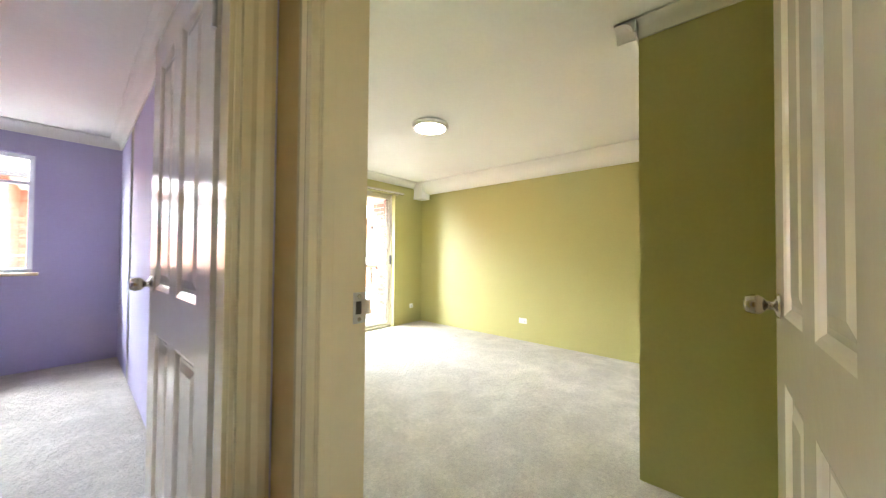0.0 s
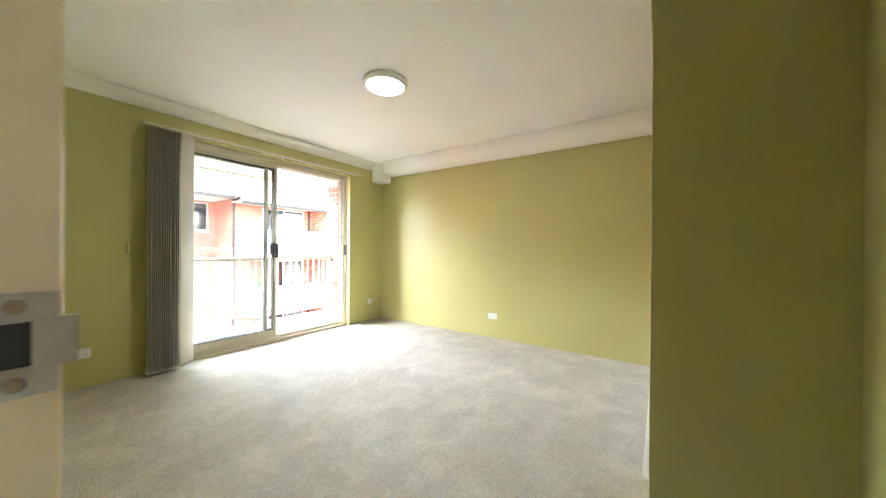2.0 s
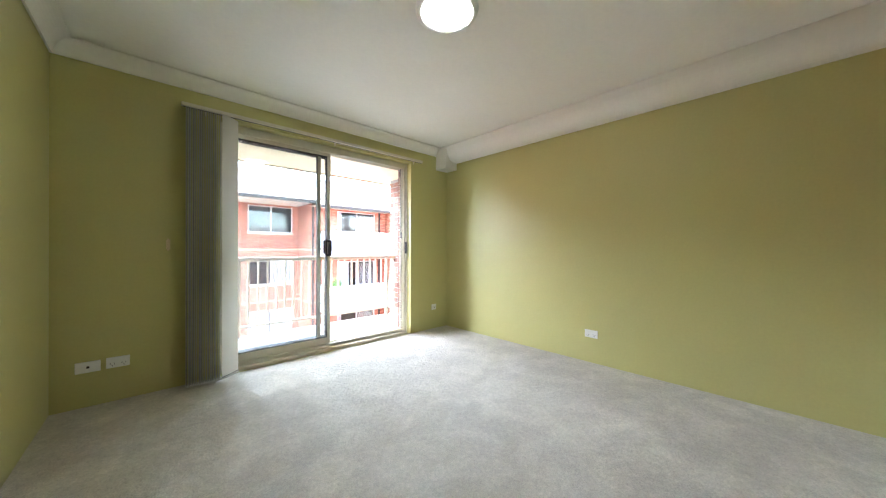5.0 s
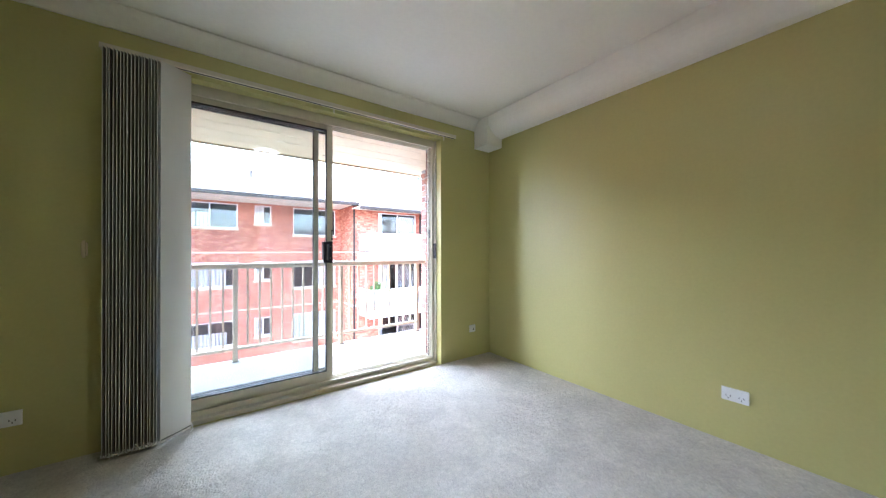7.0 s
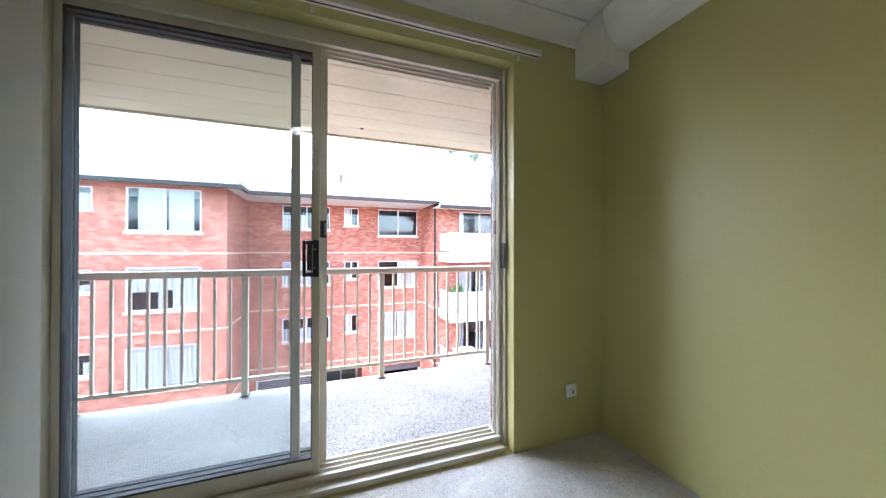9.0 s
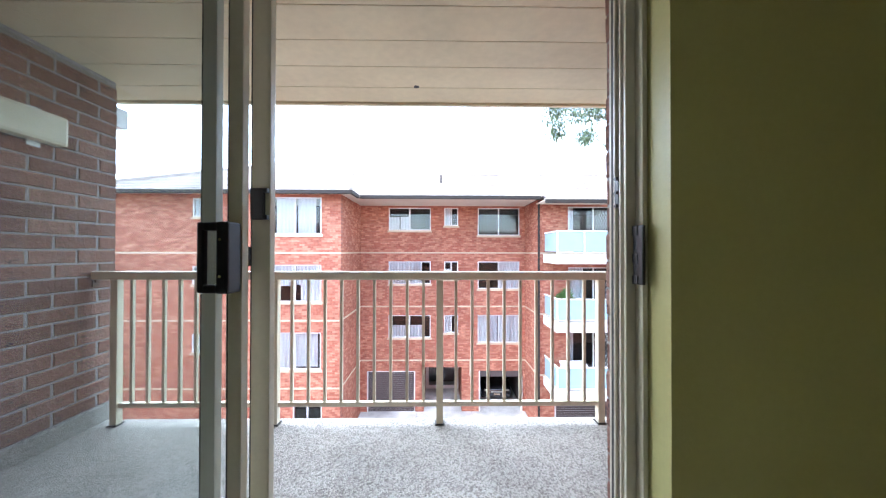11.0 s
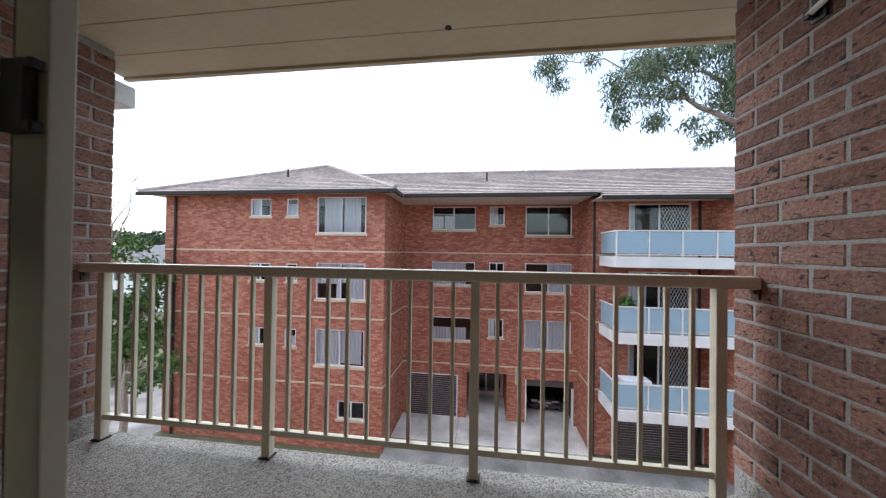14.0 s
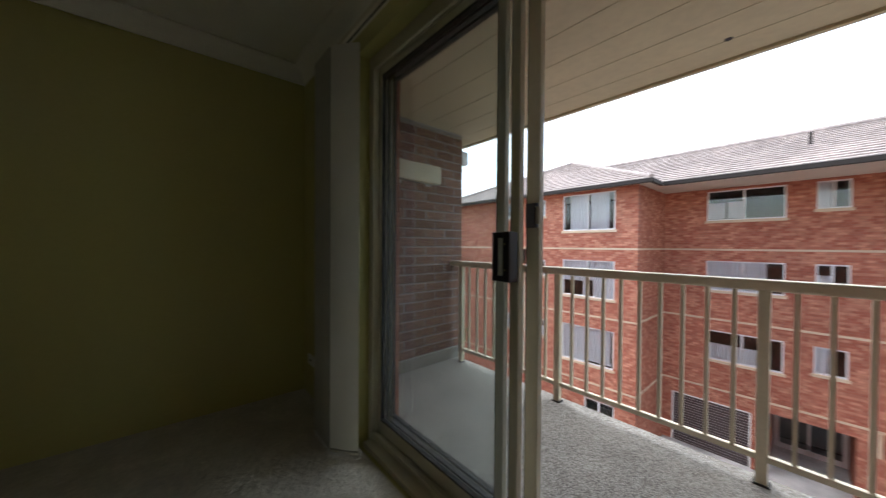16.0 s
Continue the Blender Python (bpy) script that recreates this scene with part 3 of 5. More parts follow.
def panel_door(name, label, at, turn, width, knob_faces=(1, -1), mat=DOORPAINT):
    """A four-panel hinged door leaf. The hinge is at the origin, the leaf runs along +x, 36 mm thick along y."""
    d = thing(name, label, "door", at, turn)
    d["kind"] = "structure"
    t, h = 0.018, 2.02
    cols = [(0.125, width / 2 - 0.05), (width / 2 + 0.05, width - 0.125)]
    rows = [(0.20, 0.845), (1.01, 1.90)]
    bm = bmesh.new()
    holes = [(c[0], c[1], r[0], r[1]) for c in cols for r in rows]
    core = wall_mesh("y", -t, t, 0.0, width, 0.01, h, holes)
    leaf = part("leaf", core, mat, d)
    for c in cols:
        for r in rows:
            bm = bmesh.new()
            for s in (1, -1):
                rings = []
                for inset, dep in ((0.0, t), (0.012, t - 0.004), (0.022, t - 0.010), (0.034, t - 0.010), (0.06, t - 0.004), (0.062, t - 0.004)):
                    rings.append([bm.verts.new((x, s * dep, z)) for x, z in ((c[0] + inset, r[0] + inset), (c[1] - inset, r[0] + inset), (c[1] - inset, r[1] - inset), (c[0] + inset, r[1] - inset))])
                for a, e in zip(rings, rings[1:]):
                    for k in range(4):
                        bm.faces.new((a[k], a[(k + 1) % 4], e[(k + 1) % 4], e[k]))
                bm.faces.new(rings[-1])
            bmesh.ops.recalc_face_normals(bm, faces=bm.faces)
            part("panel", bm, mat, leaf)
    for s in knob_faces:
        k = part("door_knob", spin([(0.031, 0.0), (0.032, 0.004), (0.026, 0.009), (0.012, 0.012), (0.011, 0.026), (0.018, 0.030), (0.026, 0.040), (0.0265, 0.054), (0.022, 0.066), (0.013, 0.070), (0.012, 0.069)], "y", 28), STEEL, d, "brushed steel door knob", True)
        k.matrix_basis = pose(width - 0.075, s * t, 1.03) @ Matrix.Diagonal((1, s, 1, 1))
    for z in (0.25, 1.78):
        part("hinge", tube(bmesh.new(), [(-0.004, t + 0.004, z - 0.05), (-0.004, t + 0.004, z + 0.05)], [0.006, 0.006], 10), ZINC, d)
    return d


panel_door("door_1", "cream gloss four-panel bedroom door standing open", (-3.495, -4.068, 0.0), 0.0, 0.775)
panel_door("door_2", "cream gloss four-panel door standing open into the lilac room", (-3.745, -2.95, 0.0), 91.2, 0.82)

# ---- wardrobe with sliding doors ----
wd = thing("wardrobe", "built-in wardrobe with white sliding doors", "wardrobe", (-0.89, -3.612, 0.0))
part("top_track", boxes((-0.885, 0.885, -0.09, 0.0, 2.17, 2.188), (-0.885, 0.885, -0.004, 0.0, 2.12, 2.17), (-0.885, 0.885, -0.05, -0.046, 2.12, 2.17), bevel=0.001), CREAM, wd)
part("head_panel", boxes((-0.885, 0.885, -0.09, 0.006, 2.189, CEIL - 0.003)), GREEN, wd)
part("bottom_track", boxes((-0.885, 0.885, -0.08, 0.025, 0.001, 0.010), (-0.885, 0.885, 0.016, 0.025, 0.010, 0.022), (-0.885, 0.885, 0.001, 0.005, 0.010, 0.020), (-0.885, 0.885, -0.045, -0.04, 0.010, 0.020), bevel=0.001), WHITE, wd)
for x0, x1, y in ((-0.88, 0.06, -0.03), (0.0, 0.865, -0.078)):
    dr = part("door", boxes((x0, x1, y, y + 0.026, 0.022, 2.16), bevel=0.002), WHITE, wd)
    for xs in (x0, x1 - 0.022):
        part("stile", boxes((xs, xs + 0.022, y - 0.002, y + 0.029, 0.021, 2.162), bevel=0.002), CREAM, dr)
part("side_jamb", boxes((0.866, 0.887, -0.1, 0.02, 0.001, 2.12), bevel=0.002), CREAM, wd)

# ---- sliding balcony door ----
sd = tagged(new("door_3"), "cream aluminium sliding glass door standing half open", "sliding door", kind="structure")
x0, x1 = -2.578, -0.622
FY = (0.072, 0.100, 0.108, 0.133, 0.140, 0.169, 0.177, 0.203, 0.212)
part("frame_jamb", boxes((x1 - 0.012, x1, 0.072, 0.212, 0.0, 2.118), *[(x1 - dx, x1 - 0.012, FY[k], FY[k + 1], 0.03, 2.09) for k, dx in ((1, 0.036), (3, 0.030), (5, 0.024), (7, 0.016))], bevel=0.0015), ALU, sd)
for k in (2, 4, 6):
    # Dark strips paint the shade in the grooves between the jamb ribs.
    part("track_gap", boxes((x1 - 0.016, x1 - 0.0125, FY[k] + 0.001, FY[k + 1] - 0.001, 0.03, 2.09)), RUBBER, sd)
part("frame_jamb", boxes((x0, x0 + 0.045, 0.072, 0.212, 0.0, 2.118), bevel=0.003), ALU, sd)
part("frame_head", boxes((x0 + 0.045, x1 - 0.04, 0.072, 0.088, 2.05, 2.118), (x0 + 0.045, x1 - 0.0125, 0.088, 0.212, 2.085, 2.118), *[(x0 + 0.045, x1 - 0.04, FY[k], FY[k + 1], 2.058, 2.085) for k in (1, 3, 5, 7)], bevel=0.0015), ALU, sd)
part("frame_sill", boxes((x0 + 0.045, x1 - 0.04, 0.02, 0.212, 0.001, 0.03), (x0 + 0.045, x1 - 0.04, 0.072, 0.088, 0.03, 0.062), *[(x0 + 0.045, x1 - 0.04, FY[k], FY[k + 1], 0.03, 0.052) for k in (1, 3, 5, 7)], bevel=0.0015), ALU, sd)


def glazed_panel(name, xa, xb, y, stile, stile_b, glass, label=""):
    p = part(name, boxes((xa, xa + stile, y - 0.013, y + 0.013, 0.055, 2.075), (xb - stile_b, xb, y - 0.013, y + 0.013, 0.055, 2.075), (xa + stile, xb - stile_b, y - 0.012, y + 0.012, 0.055, 0.125), (xa + stile, xb - stile_b, y - 0.012, y + 0.012, 2.02, 2.075), bevel=0.002), ALU, sd, label)
    if glass:
        g = part("pane", boxes((xa + stile, xb - stile_b, y - 0.003, y + 0.003, 0.125, 2.02)), GLASS, p)
        g.visible_shadow = False
    seal = 0.003
    part("glazing_seal", boxes((xa + stile, xa + stile + seal, y - 0.0125, y + 0.0125, 0.125, 2.02), (xb - stile_b - seal, xb - stile_b, y - 0.0125, y + 0.0125, 0.125, 2.02), (xa + stile + seal, xb - stile_b - seal, y - 0.0122, y + 0.0122, 2.008, 2.02), (xa + stile + seal, xb - stile_b - seal, y - 0.0122, y + 0.0122, 0.125, 0.133)), RUBBER, p)
    return p


inner = glazed_panel("sliding_panel", -2.53, -1.602, 0.1205, 0.026, 0.034, True)
glazed_panel("fixed_panel", -2.532, -1.690, 0.1545, 0.022, 0.036, True)
outer = glazed_panel("screen_panel", -2.531, -1.571, 0.190, 0.022, 0.049, False)
h = part("handle", boxes((-1.674, -1.660, 0.055, 0.074, 0.976, 1.140), (-1.632, -1.604, 0.058, 0.1072, 0.974, 1.142), (-1.661, -1.630, 0.055, 0.074, 0.976, 0.996), (-1.661, -1.630, 0.055, 0.074, 1.120, 1.140), bevel=0.005), BLACK, inner, "black plastic pull handle")
part("handle_seam", boxes((-1.6145, -1.6125, 0.0574, 0.0579, 1.0, 1.116)), RUBBER, h)
for z in (1.015, 1.10):
    s_ = part("screw", spin([(0.0035, 0), (0.004, 0.001), (0.003, 0.002)], "y", 10), STEEL, inner)
    s_.matrix_basis = pose(-1.622, 0.0562, z)
part("latch", boxes((-1.617, -1.583, 0.1635, 0.1767, 1.157, 1.240), (-1.583, -1.573, 0.1635, 0.1767, 1.157, 1.169), (-1.583, -1.573, 0.1635, 0.1767, 1.228, 1.240), bevel=0.002), BLACK, outer, "black screen door latch")
part("outer_handle", boxes((-1.661, -1.628, 0.1342, 0.163, 1.0, 1.142), (-1.628, -1.604, 0.1342, 0.150, 1.035, 1.085), bevel=0.004), BLACK, inner, "black outer pull handle")
part("keeper", boxes((x1 - 0.021, x1 - 0.0125, 0.060, 0.096, 0.995, 1.137), (x1 - 0.0235, x1 - 0.021, 0.076, 0.096, 1.112, 1.137), (x1 - 0.0235, x1 - 0.021, 0.076, 0.096, 1.045, 1.068), (x1 - 0.0235, x1 - 0.021, 0.076, 0.096, 0.995, 1.016), bevel=0.002), BLACK, sd, "black lock keeper")
part("strike", boxes((x1 - 0.028, x1 - 0.0245, 0.146, 0.164, 1.19, 1.27), *[(x1 - 0.033, x1 - 0.0245, 0.148, 0.158, z, z + 0.008) for z in (1.19, 1.225, 1.262)]), BLACK, sd)

# ---- vertical blind ----
vb = thing("vertical_blind", "off-white vertical blind drawn aside, vanes stacked", "blind", (-1.66, -0.06, 0.0))
part("headrail", boxes((-1.17, 1.145, -0.045, -0.008, 2.118, 2.146), bevel=0.003), ALU, vb)
part("rail_slot", boxes((-1.16, 1.14, -0.03, -0.022, 2.1155, 2.1178)), RUBBER, vb)
for x in (-1.02, 0.03, 1.03):
    part("bracket", boxes((x - 0.006, x + 0.006, -0.02, 0.06, 2.1462, 2.156), (x - 0.006, x + 0.006, -0.006, 0.0, 2.09, 2.1462)), RAILPAINT, vb)
rnd = random.Random(5)
for k in range(18):
    xa = -1.15 + 0.0132 * k + rnd.uniform(-0.002, 0.002)
    dx, dy = (0.016 + rnd.uniform(-0.004, 0.004), 0.112) if k < 17 else (0.125, 0.10)
    bm = bmesh.new()
    cols, zs = 6, (0.022, 0.06, 0.5, 1.0, 1.5, 2.112)
    lean = rnd.uniform(-0.003, 0.003)
    grid = []
    for z in zs:
        row = []
        for c in range(cols + 1):
            f = c / cols
            bow = 0.005 * math.sin(math.pi * f)
            sw = lean * (1 - z / 2.1)
            row.append(bm.verts.new((xa + dx * f + bow + sw, -0.085 + dy * f, z)))
        grid.append(row)
    for a, e in zip(grid, grid[1:]):
        for c in range(cols):
            bm.faces.new((a[c], a[c + 1], e[c + 1], e[c]))
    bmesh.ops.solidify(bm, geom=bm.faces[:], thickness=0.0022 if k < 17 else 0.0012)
    # Stacked vanes take the painted shade; the front vane keeps the fabric's own tone.
    v = part("vane", bm, BLINDSHADE if k < 17 else BLINDPALE, vb, smooth=False)
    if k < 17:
        # Pale bead along the front edge, painted as if it caught light.
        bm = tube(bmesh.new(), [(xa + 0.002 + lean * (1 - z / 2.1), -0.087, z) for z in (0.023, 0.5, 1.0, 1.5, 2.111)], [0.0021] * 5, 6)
        part("lit_edge", bm, EDGELIT, v, "front edge painted pale, as if lit")
    part("weight", tube(bmesh.new(), [(xa + 0.004 + lean, -0.084, 0.038), (xa + dx - 0.002 + lean, -0.087 + dy, 0.038)], [0.0045, 0.0045], 6), BLINDSHADE, v)
bm = bmesh.new()
pts = []
for k in range(60):
    f = k / 59
    pts.append((-1.15 + 0.0132 * 17 * f, -0.088 + 0.004 * math.sin(k * 1.9), 0.03 + 0.012 * math.cos(k * 2.4)))
tube(bm, pts, [0.0018] * 60, 5)
part("chain", bm, PLASTIC, vb, "white bead chain")
bm = bmesh.new()
tube(bm, [(-0.80, 0.02, 0.05), (-0.795, 0.028, 0.03), (-0.79, 0.022, 0.008), (-0.80, 0.0, 0.006)], [0.002] * 4, 5)
part("chain_end", bm, PLASTIC, vb)

# ---- ceiling light, sockets, switch ----
cl = thing("ceiling_light", "round lit oyster ceiling light with white rim", "ceiling light", (-1.827, -1.895, CEIL))
part("rim", spin([(0.168, -0.001), (0.172, -0.02), (0.166, -0.038), (0.150, -0.044), (0.140, -0.040), (0.139, -0.001)], "z", 48), WHITE, cl, smooth=True)
dome = [(0.1385, -0.030)] + [(0.1385 * math.cos(a), -0.036 - 0.022 * math.sin(a)) for a in [math.pi / 2 * k / 8 for k in range(8)]] + [(0.002, -0.058)]
part("diffuser", spin(dome, "z", 48), LAMPGLOW, cl, "glowing opal diffuser", True)


def socket(label, at, turn, kind):
    """A wall plate in the xz plane, facing -y."""
    s = thing("power_socket", label, "socket", at, turn, group="wall plates")
    w, hh = (0.115, 0.072) if kind != "small" else (0.075, 0.072)
    part("plate", boxes((-w / 2, w / 2, -0.010, -0.0005, -hh / 2, hh / 2), bevel=0.003), PLASTIC, s)
    if kind == "double":
        for cx in (-0.028, 0.028):
            part("outlet", boxes((cx - 0.011, cx - 0.008, -0.0108, -0.0101, -0.012, -0.002), (cx + 0.008, cx + 0.011, -0.0108, -0.0101, -0.012, -0.002), (cx - 0.0015, cx + 0.0015, -0.0108, -0.0101, -0.024, -0.014)), BLACK, s)
            part("rocker", boxes((cx - 0.007, cx + 0.007, -0.0128, -0.0101, 0.008, 0.024), bevel=0.001), PLASTIC, s)
    elif kind == "aerial":
        part("outlet", spin([(0.008, -0.0005), (0.008, 0.004), (0.004, 0.005), (0.0035, 0.001)], "y", 16), RUBBER, s).matrix_basis = pose(0, -0.0102, 0) @ Matrix.Diagonal((1, -1, 1, 1))
    else:
        part("outlet", boxes((-0.016, 0.012, -0.020, -0.0101, -0.018, 0.016), bevel=0.002), PLASTIC, s)
        part("port", boxes((-0.004, 0.006, -0.0208, -0.0201, -0.012, 0.004)), RUBBER, s)
    return s


socket("white aerial wall plate above the carpet", (-3.30, 0.0, 0.264), 0, "aerial")
socket("white double power point above the carpet", (-3.16, 0.0, 0.267), 0, "double")
socket("small white phone point beside the balcony door", (-0.24, 0.0, 0.285), 0, "small")
socket("white double power point on the long wall", (0.0, -1.945, 0.268), -90, "double")
sw = thing("blind_cord_cleat", "cream cord cleat on the wall beside the blind", "cleat", (-2.90, 0.0, 1.08))
part("cleat", boxes((-0.012, 0.012, -0.012, -0.0005, -0.035, 0.035), (-0.006, 0.006, -0.022, -0.012, -0.045, 0.045), bevel=0.002), CREAM, sw)

# ---- balcony ----
BX0, BX1, BY1, BZ = -3.36, 0.105, 1.55, -0.06
structure("balcony_floor", boxes((BX0 - 0.3, BX1 + 0.3, 0.166, 1.49, -0.30, BZ), bevel=0.004), AGGREGATE, "exposed aggregate balcony floor, pale and dark pebbles", "balcony floor")
structure("kerb_east", boxes((BX1 - 0.018, BX1 + 0.05, 0.29, 1.49, BZ - 0.01, 0.05), bevel=0.006), AGGREGATE, "aggregate skirting at the brick wall", "kerb")
structure("kerb_west", boxes((BX0 - 0.05, BX0 + 0.018, 0.29, 1.49, BZ - 0.01, 0.05), bevel=0.006), AGGREGATE, "aggregate skirting at the brick wall", "kerb")
structure("door_threshold", boxes((-2.58, -0.62, 0.2125, 0.285, BZ - 0.005, 0.012), bevel=0.004), CONCRETE, "cement threshold of the balcony door", "threshold")
structure("wall_outer_east", wall_mesh("y", 0.167, 0.279, -0.56, 0.42, -0.30, 2.6), FACADE_X, "red brick wall beside the balcony door", "wall")
structure("wall_outer_west", wall_mesh("y", 0.167, 0.279, -3.62, -2.59, -0.30, 2.6), FACADE_X, "red brick wall beside the balcony door", "wall")
structure("wall_outer_head", boxes((-2.58, -0.62, 0.167, 0.279, 2.12, 2.6)), FACADE_X, "red brick wall over the balcony door", "wall")
structure("wall_outer_lilac", wall_mesh("y", 1.245, 1.33, -6.7, -3.70, -0.3, 2.6, [(-5.55, -4.25, 0.95, 2.09)]), FACADE_X, "red brick wall round the lilac room window", "wall")

# soffit of lining boards
so = tagged(new("balcony_soffit"), "cream lining boards under the balcony above", "soffit", kind="structure")
edges = [0.28, 0.32, 0.57, 0.82, 1.07, 1.32, 1.575, 1.80]
for a, e in zip(edges, edges[1:]):
    bm = boxes((BX0 - 0.28, BX1 + 0.3, a + 0.002, e - 0.002, 2.24, 2.27), bevel=0.003)
    part("lining_board", bm, SOFFIT, so)
part("edge_bead", boxes((BX0 - 0.28, BX1 + 0.3, 1.80, 1.835, 2.222, 2.29), bevel=0.004), SOFFIT, so)
part("backing", boxes((BX0 - 0.3, BX1 + 0.3, 0.28, 1.83, 2.291, 2.6)), RUBBER, so)
part("drain_hole", spin([(0.016, 2.2385), (0.019, 2.2375), (0.019, 2.2395)], "z", 14), BLACK, so).matrix_basis = pose(-1.28, 1.56, 0)

# railing
rl = thing("balcony_railing", "cream powder-coated metal balcony railing with slender balusters", "railing", (-1.63, 1.42, BZ))
RX = [-3.22, -2.19, -1.112, -0.045]
part("handrail", boxes((-1.732, 1.733, -0.032, 0.032, 0.945, 1.0), bevel=0.012), RAILPAINT, rl)
for k, x in enumerate(RX):
    x += 1.63
    p = part("post", boxes((x - 0.022, x + 0.022, -0.022, 0.022, 0.0, 0.945), bevel=0.003), RAILPAINT, rl)
    part("foot", boxes((x - 0.032, x + 0.032, -0.032, 0.03, 0.0, 0.008), bevel=0.002), RUBBER, p, "rust-stained foot plate")
for a, e in zip(RX, RX[1:]):
    part("bottom_rail", boxes((a + 1.652, e + 1.608, -0.014, 0.014, 0.115, 0.145), bevel=0.003), RAILPAINT, rl)
    for k in range(1, 10):
        x = a + (e - a) * k / 10 + 1.63
        part("baluster", boxes((x - 0.009, x + 0.009, -0.009, 0.009, 0.145, 0.946)), RAILPAINT, rl)
for x in (-1.729, 1.731):
    part("wall_bracket", boxes((x - 0.005, x + 0.005, -0.022, 0.022, 0.90, 0.944), (x - 0.016, x + 0.016, -0.012, 0.012, 0.925, 0.944), bevel=0.002), RUST, rl, "rusty rail end bracket")

# clothes line: casing on one wall, hook on the other
cs = thing("clothesline_reel", "cream retractable clothesline casing on the brick wall", "clothesline", (BX0, 0.935, 1.76))
part("casing", boxes((0.004, 0.075, -0.28, 0.27, -0.085, 0.085), bevel=0.02), RAILPAINT, cs)
for y in (-0.17, 0.16):
    part("bracket", boxes((0.0, 0.004, y - 0.03, y + 0.03, -0.11, 0.11)), ZINC, cs)
hk = thing("clothesline_hook", "white clothesline bar on a dark bracket", "hook", (BX1, 1.15, 1.93))
part("plate", boxes((-0.012, 0.0, -0.02, 0.03, -0.06, 0.05), bevel=0.003), BLACK, hk)
part("bar", tube(bmesh.new(), [(-0.03, 0.02, -0.03), (-0.03, -0.2, 0.02), (-0.028, -0.42, 0.06)], [0.011, 0.011, 0.011], 10), PAINTWHITE, hk)
part("arm", boxes((-0.04, -0.012, 0.008, 0.028, -0.045, -0.015), bevel=0.002), BLACK, hk)
part("arm", boxes((-0.04, -0.002, -0.415, -0.40, 0.045, 0.07), bevel=0.002), BLACK, hk)

gt = thing("gutter_end", "white roof gutter end beyond the brick pier", "gutter", (-3.62, 1.72, 2.0))
part("gutter", boxes((-0.5, 0.11, -0.06, -0.05, 0.0, 0.14), (-0.5, 0.11, 0.05, 0.06, 0.0, 0.14), (-0.5, 0.11, -0.05, 0.05, 0.0, 0.01), (0.10, 0.11, -0.05, 0.05, 0.01, 0.14), bevel=0.002), PAINTWHITE, gt)
part("bracket", boxes((0.02, 0.09, -0.17, -0.06, 0.07, 0.14)), RUBBER, gt)

# ---- flats opposite ----
GZ = -7.75
YR, YL, YW = 16.73, 13.2, 14.6
ST = 2.95
ab = thing("apartment_building", "four-storey red brick block of flats with tiled hip roof", "building", (0, 0, 0))
LEFT_W = [(-11.83, -10.80, 2.56, 3.36), (-10.02, -9.47, 2.56, 3.36), (-8.55, -6.25, 1.80, 3.42)]
REC_W = [(-3.87, -1.56, 2.22, 3.46), (-0.82, -0.05, 2.48, 3.46), (1.03, 3.34, 1.95, 3.46)]


def storeys(rows):
    return [(a, e, z0 - ST * k, z1 - ST * k) for k in range(3) for a, e, z0, z1 in rows]


BASE_W = [(-7.46, -6.2, -6.40, -5.60)]
DOORS = [(-5.03, -2.40, GZ, -5.50), (-1.93, 0.16, GZ, -5.30), (1.10, 3.52, GZ, -5.50)]
SLIDERS = [(5.16, 7.66, 0.98 - ST * k, 3.25 - ST * k) for k in range(3)] + [(8.9, 11.2, 0.98 - ST * k, 3.25 - ST * k) for k in range(3)]
UNDER = [(4.5, 8.2, GZ, -5.65), (8.7, 12.4, GZ, -5.65)]
WALLTOP = 3.56
part("wall_left_wing", wall_mesh("y", YL, YL + 0.25, -16.3, -5.4, GZ, WALLTOP, storeys(LEFT_W) + BASE_W), FACADE_X, ab)
part("wall_left_side", wall_mesh("x", -5.65, -5.4, YL + 0.25, YR, GZ, WALLTOP), FACADE_Y, ab)
part("wall_far_side", wall_mesh("x", -16.3, -16.05, YL + 0.25, 28.0, GZ, WALLTOP), FACADE_Y, ab)
part("wall_recess", wall_mesh("y", YR, YR + 0.25, -5.65, 3.9, GZ, WALLTOP, storeys(REC_W) + DOORS), FACADE_X, ab)
part("wall_right_side", wall_mesh("x", 3.66, 3.9, YW, YR, GZ, WALLTOP), FACADE_Y, ab)
part("wall_right_wing", wall_mesh("y", YW, YW + 0.25, 3.9, 16.0, GZ, WALLTOP, SLIDERS + UNDER), FACADE_X, ab)
part("wall_back", boxes((-16.05, 16.0, 27.8, 28.0, GZ, WALLTOP)), FACADE_X, ab)
part("wall_end", boxes((15.75, 16.0, YW + 0.25, 27.8, GZ, WALLTOP)), FACADE_Y, ab)
# Slabs and inner walls are painted near-black, as the shade of unlit rooms.
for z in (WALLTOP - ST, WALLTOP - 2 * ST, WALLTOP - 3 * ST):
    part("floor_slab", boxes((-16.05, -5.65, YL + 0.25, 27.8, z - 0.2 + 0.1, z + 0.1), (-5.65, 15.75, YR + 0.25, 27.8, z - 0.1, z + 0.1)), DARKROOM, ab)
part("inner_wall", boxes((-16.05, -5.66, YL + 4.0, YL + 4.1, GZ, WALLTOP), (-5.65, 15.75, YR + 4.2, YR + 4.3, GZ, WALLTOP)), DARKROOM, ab)
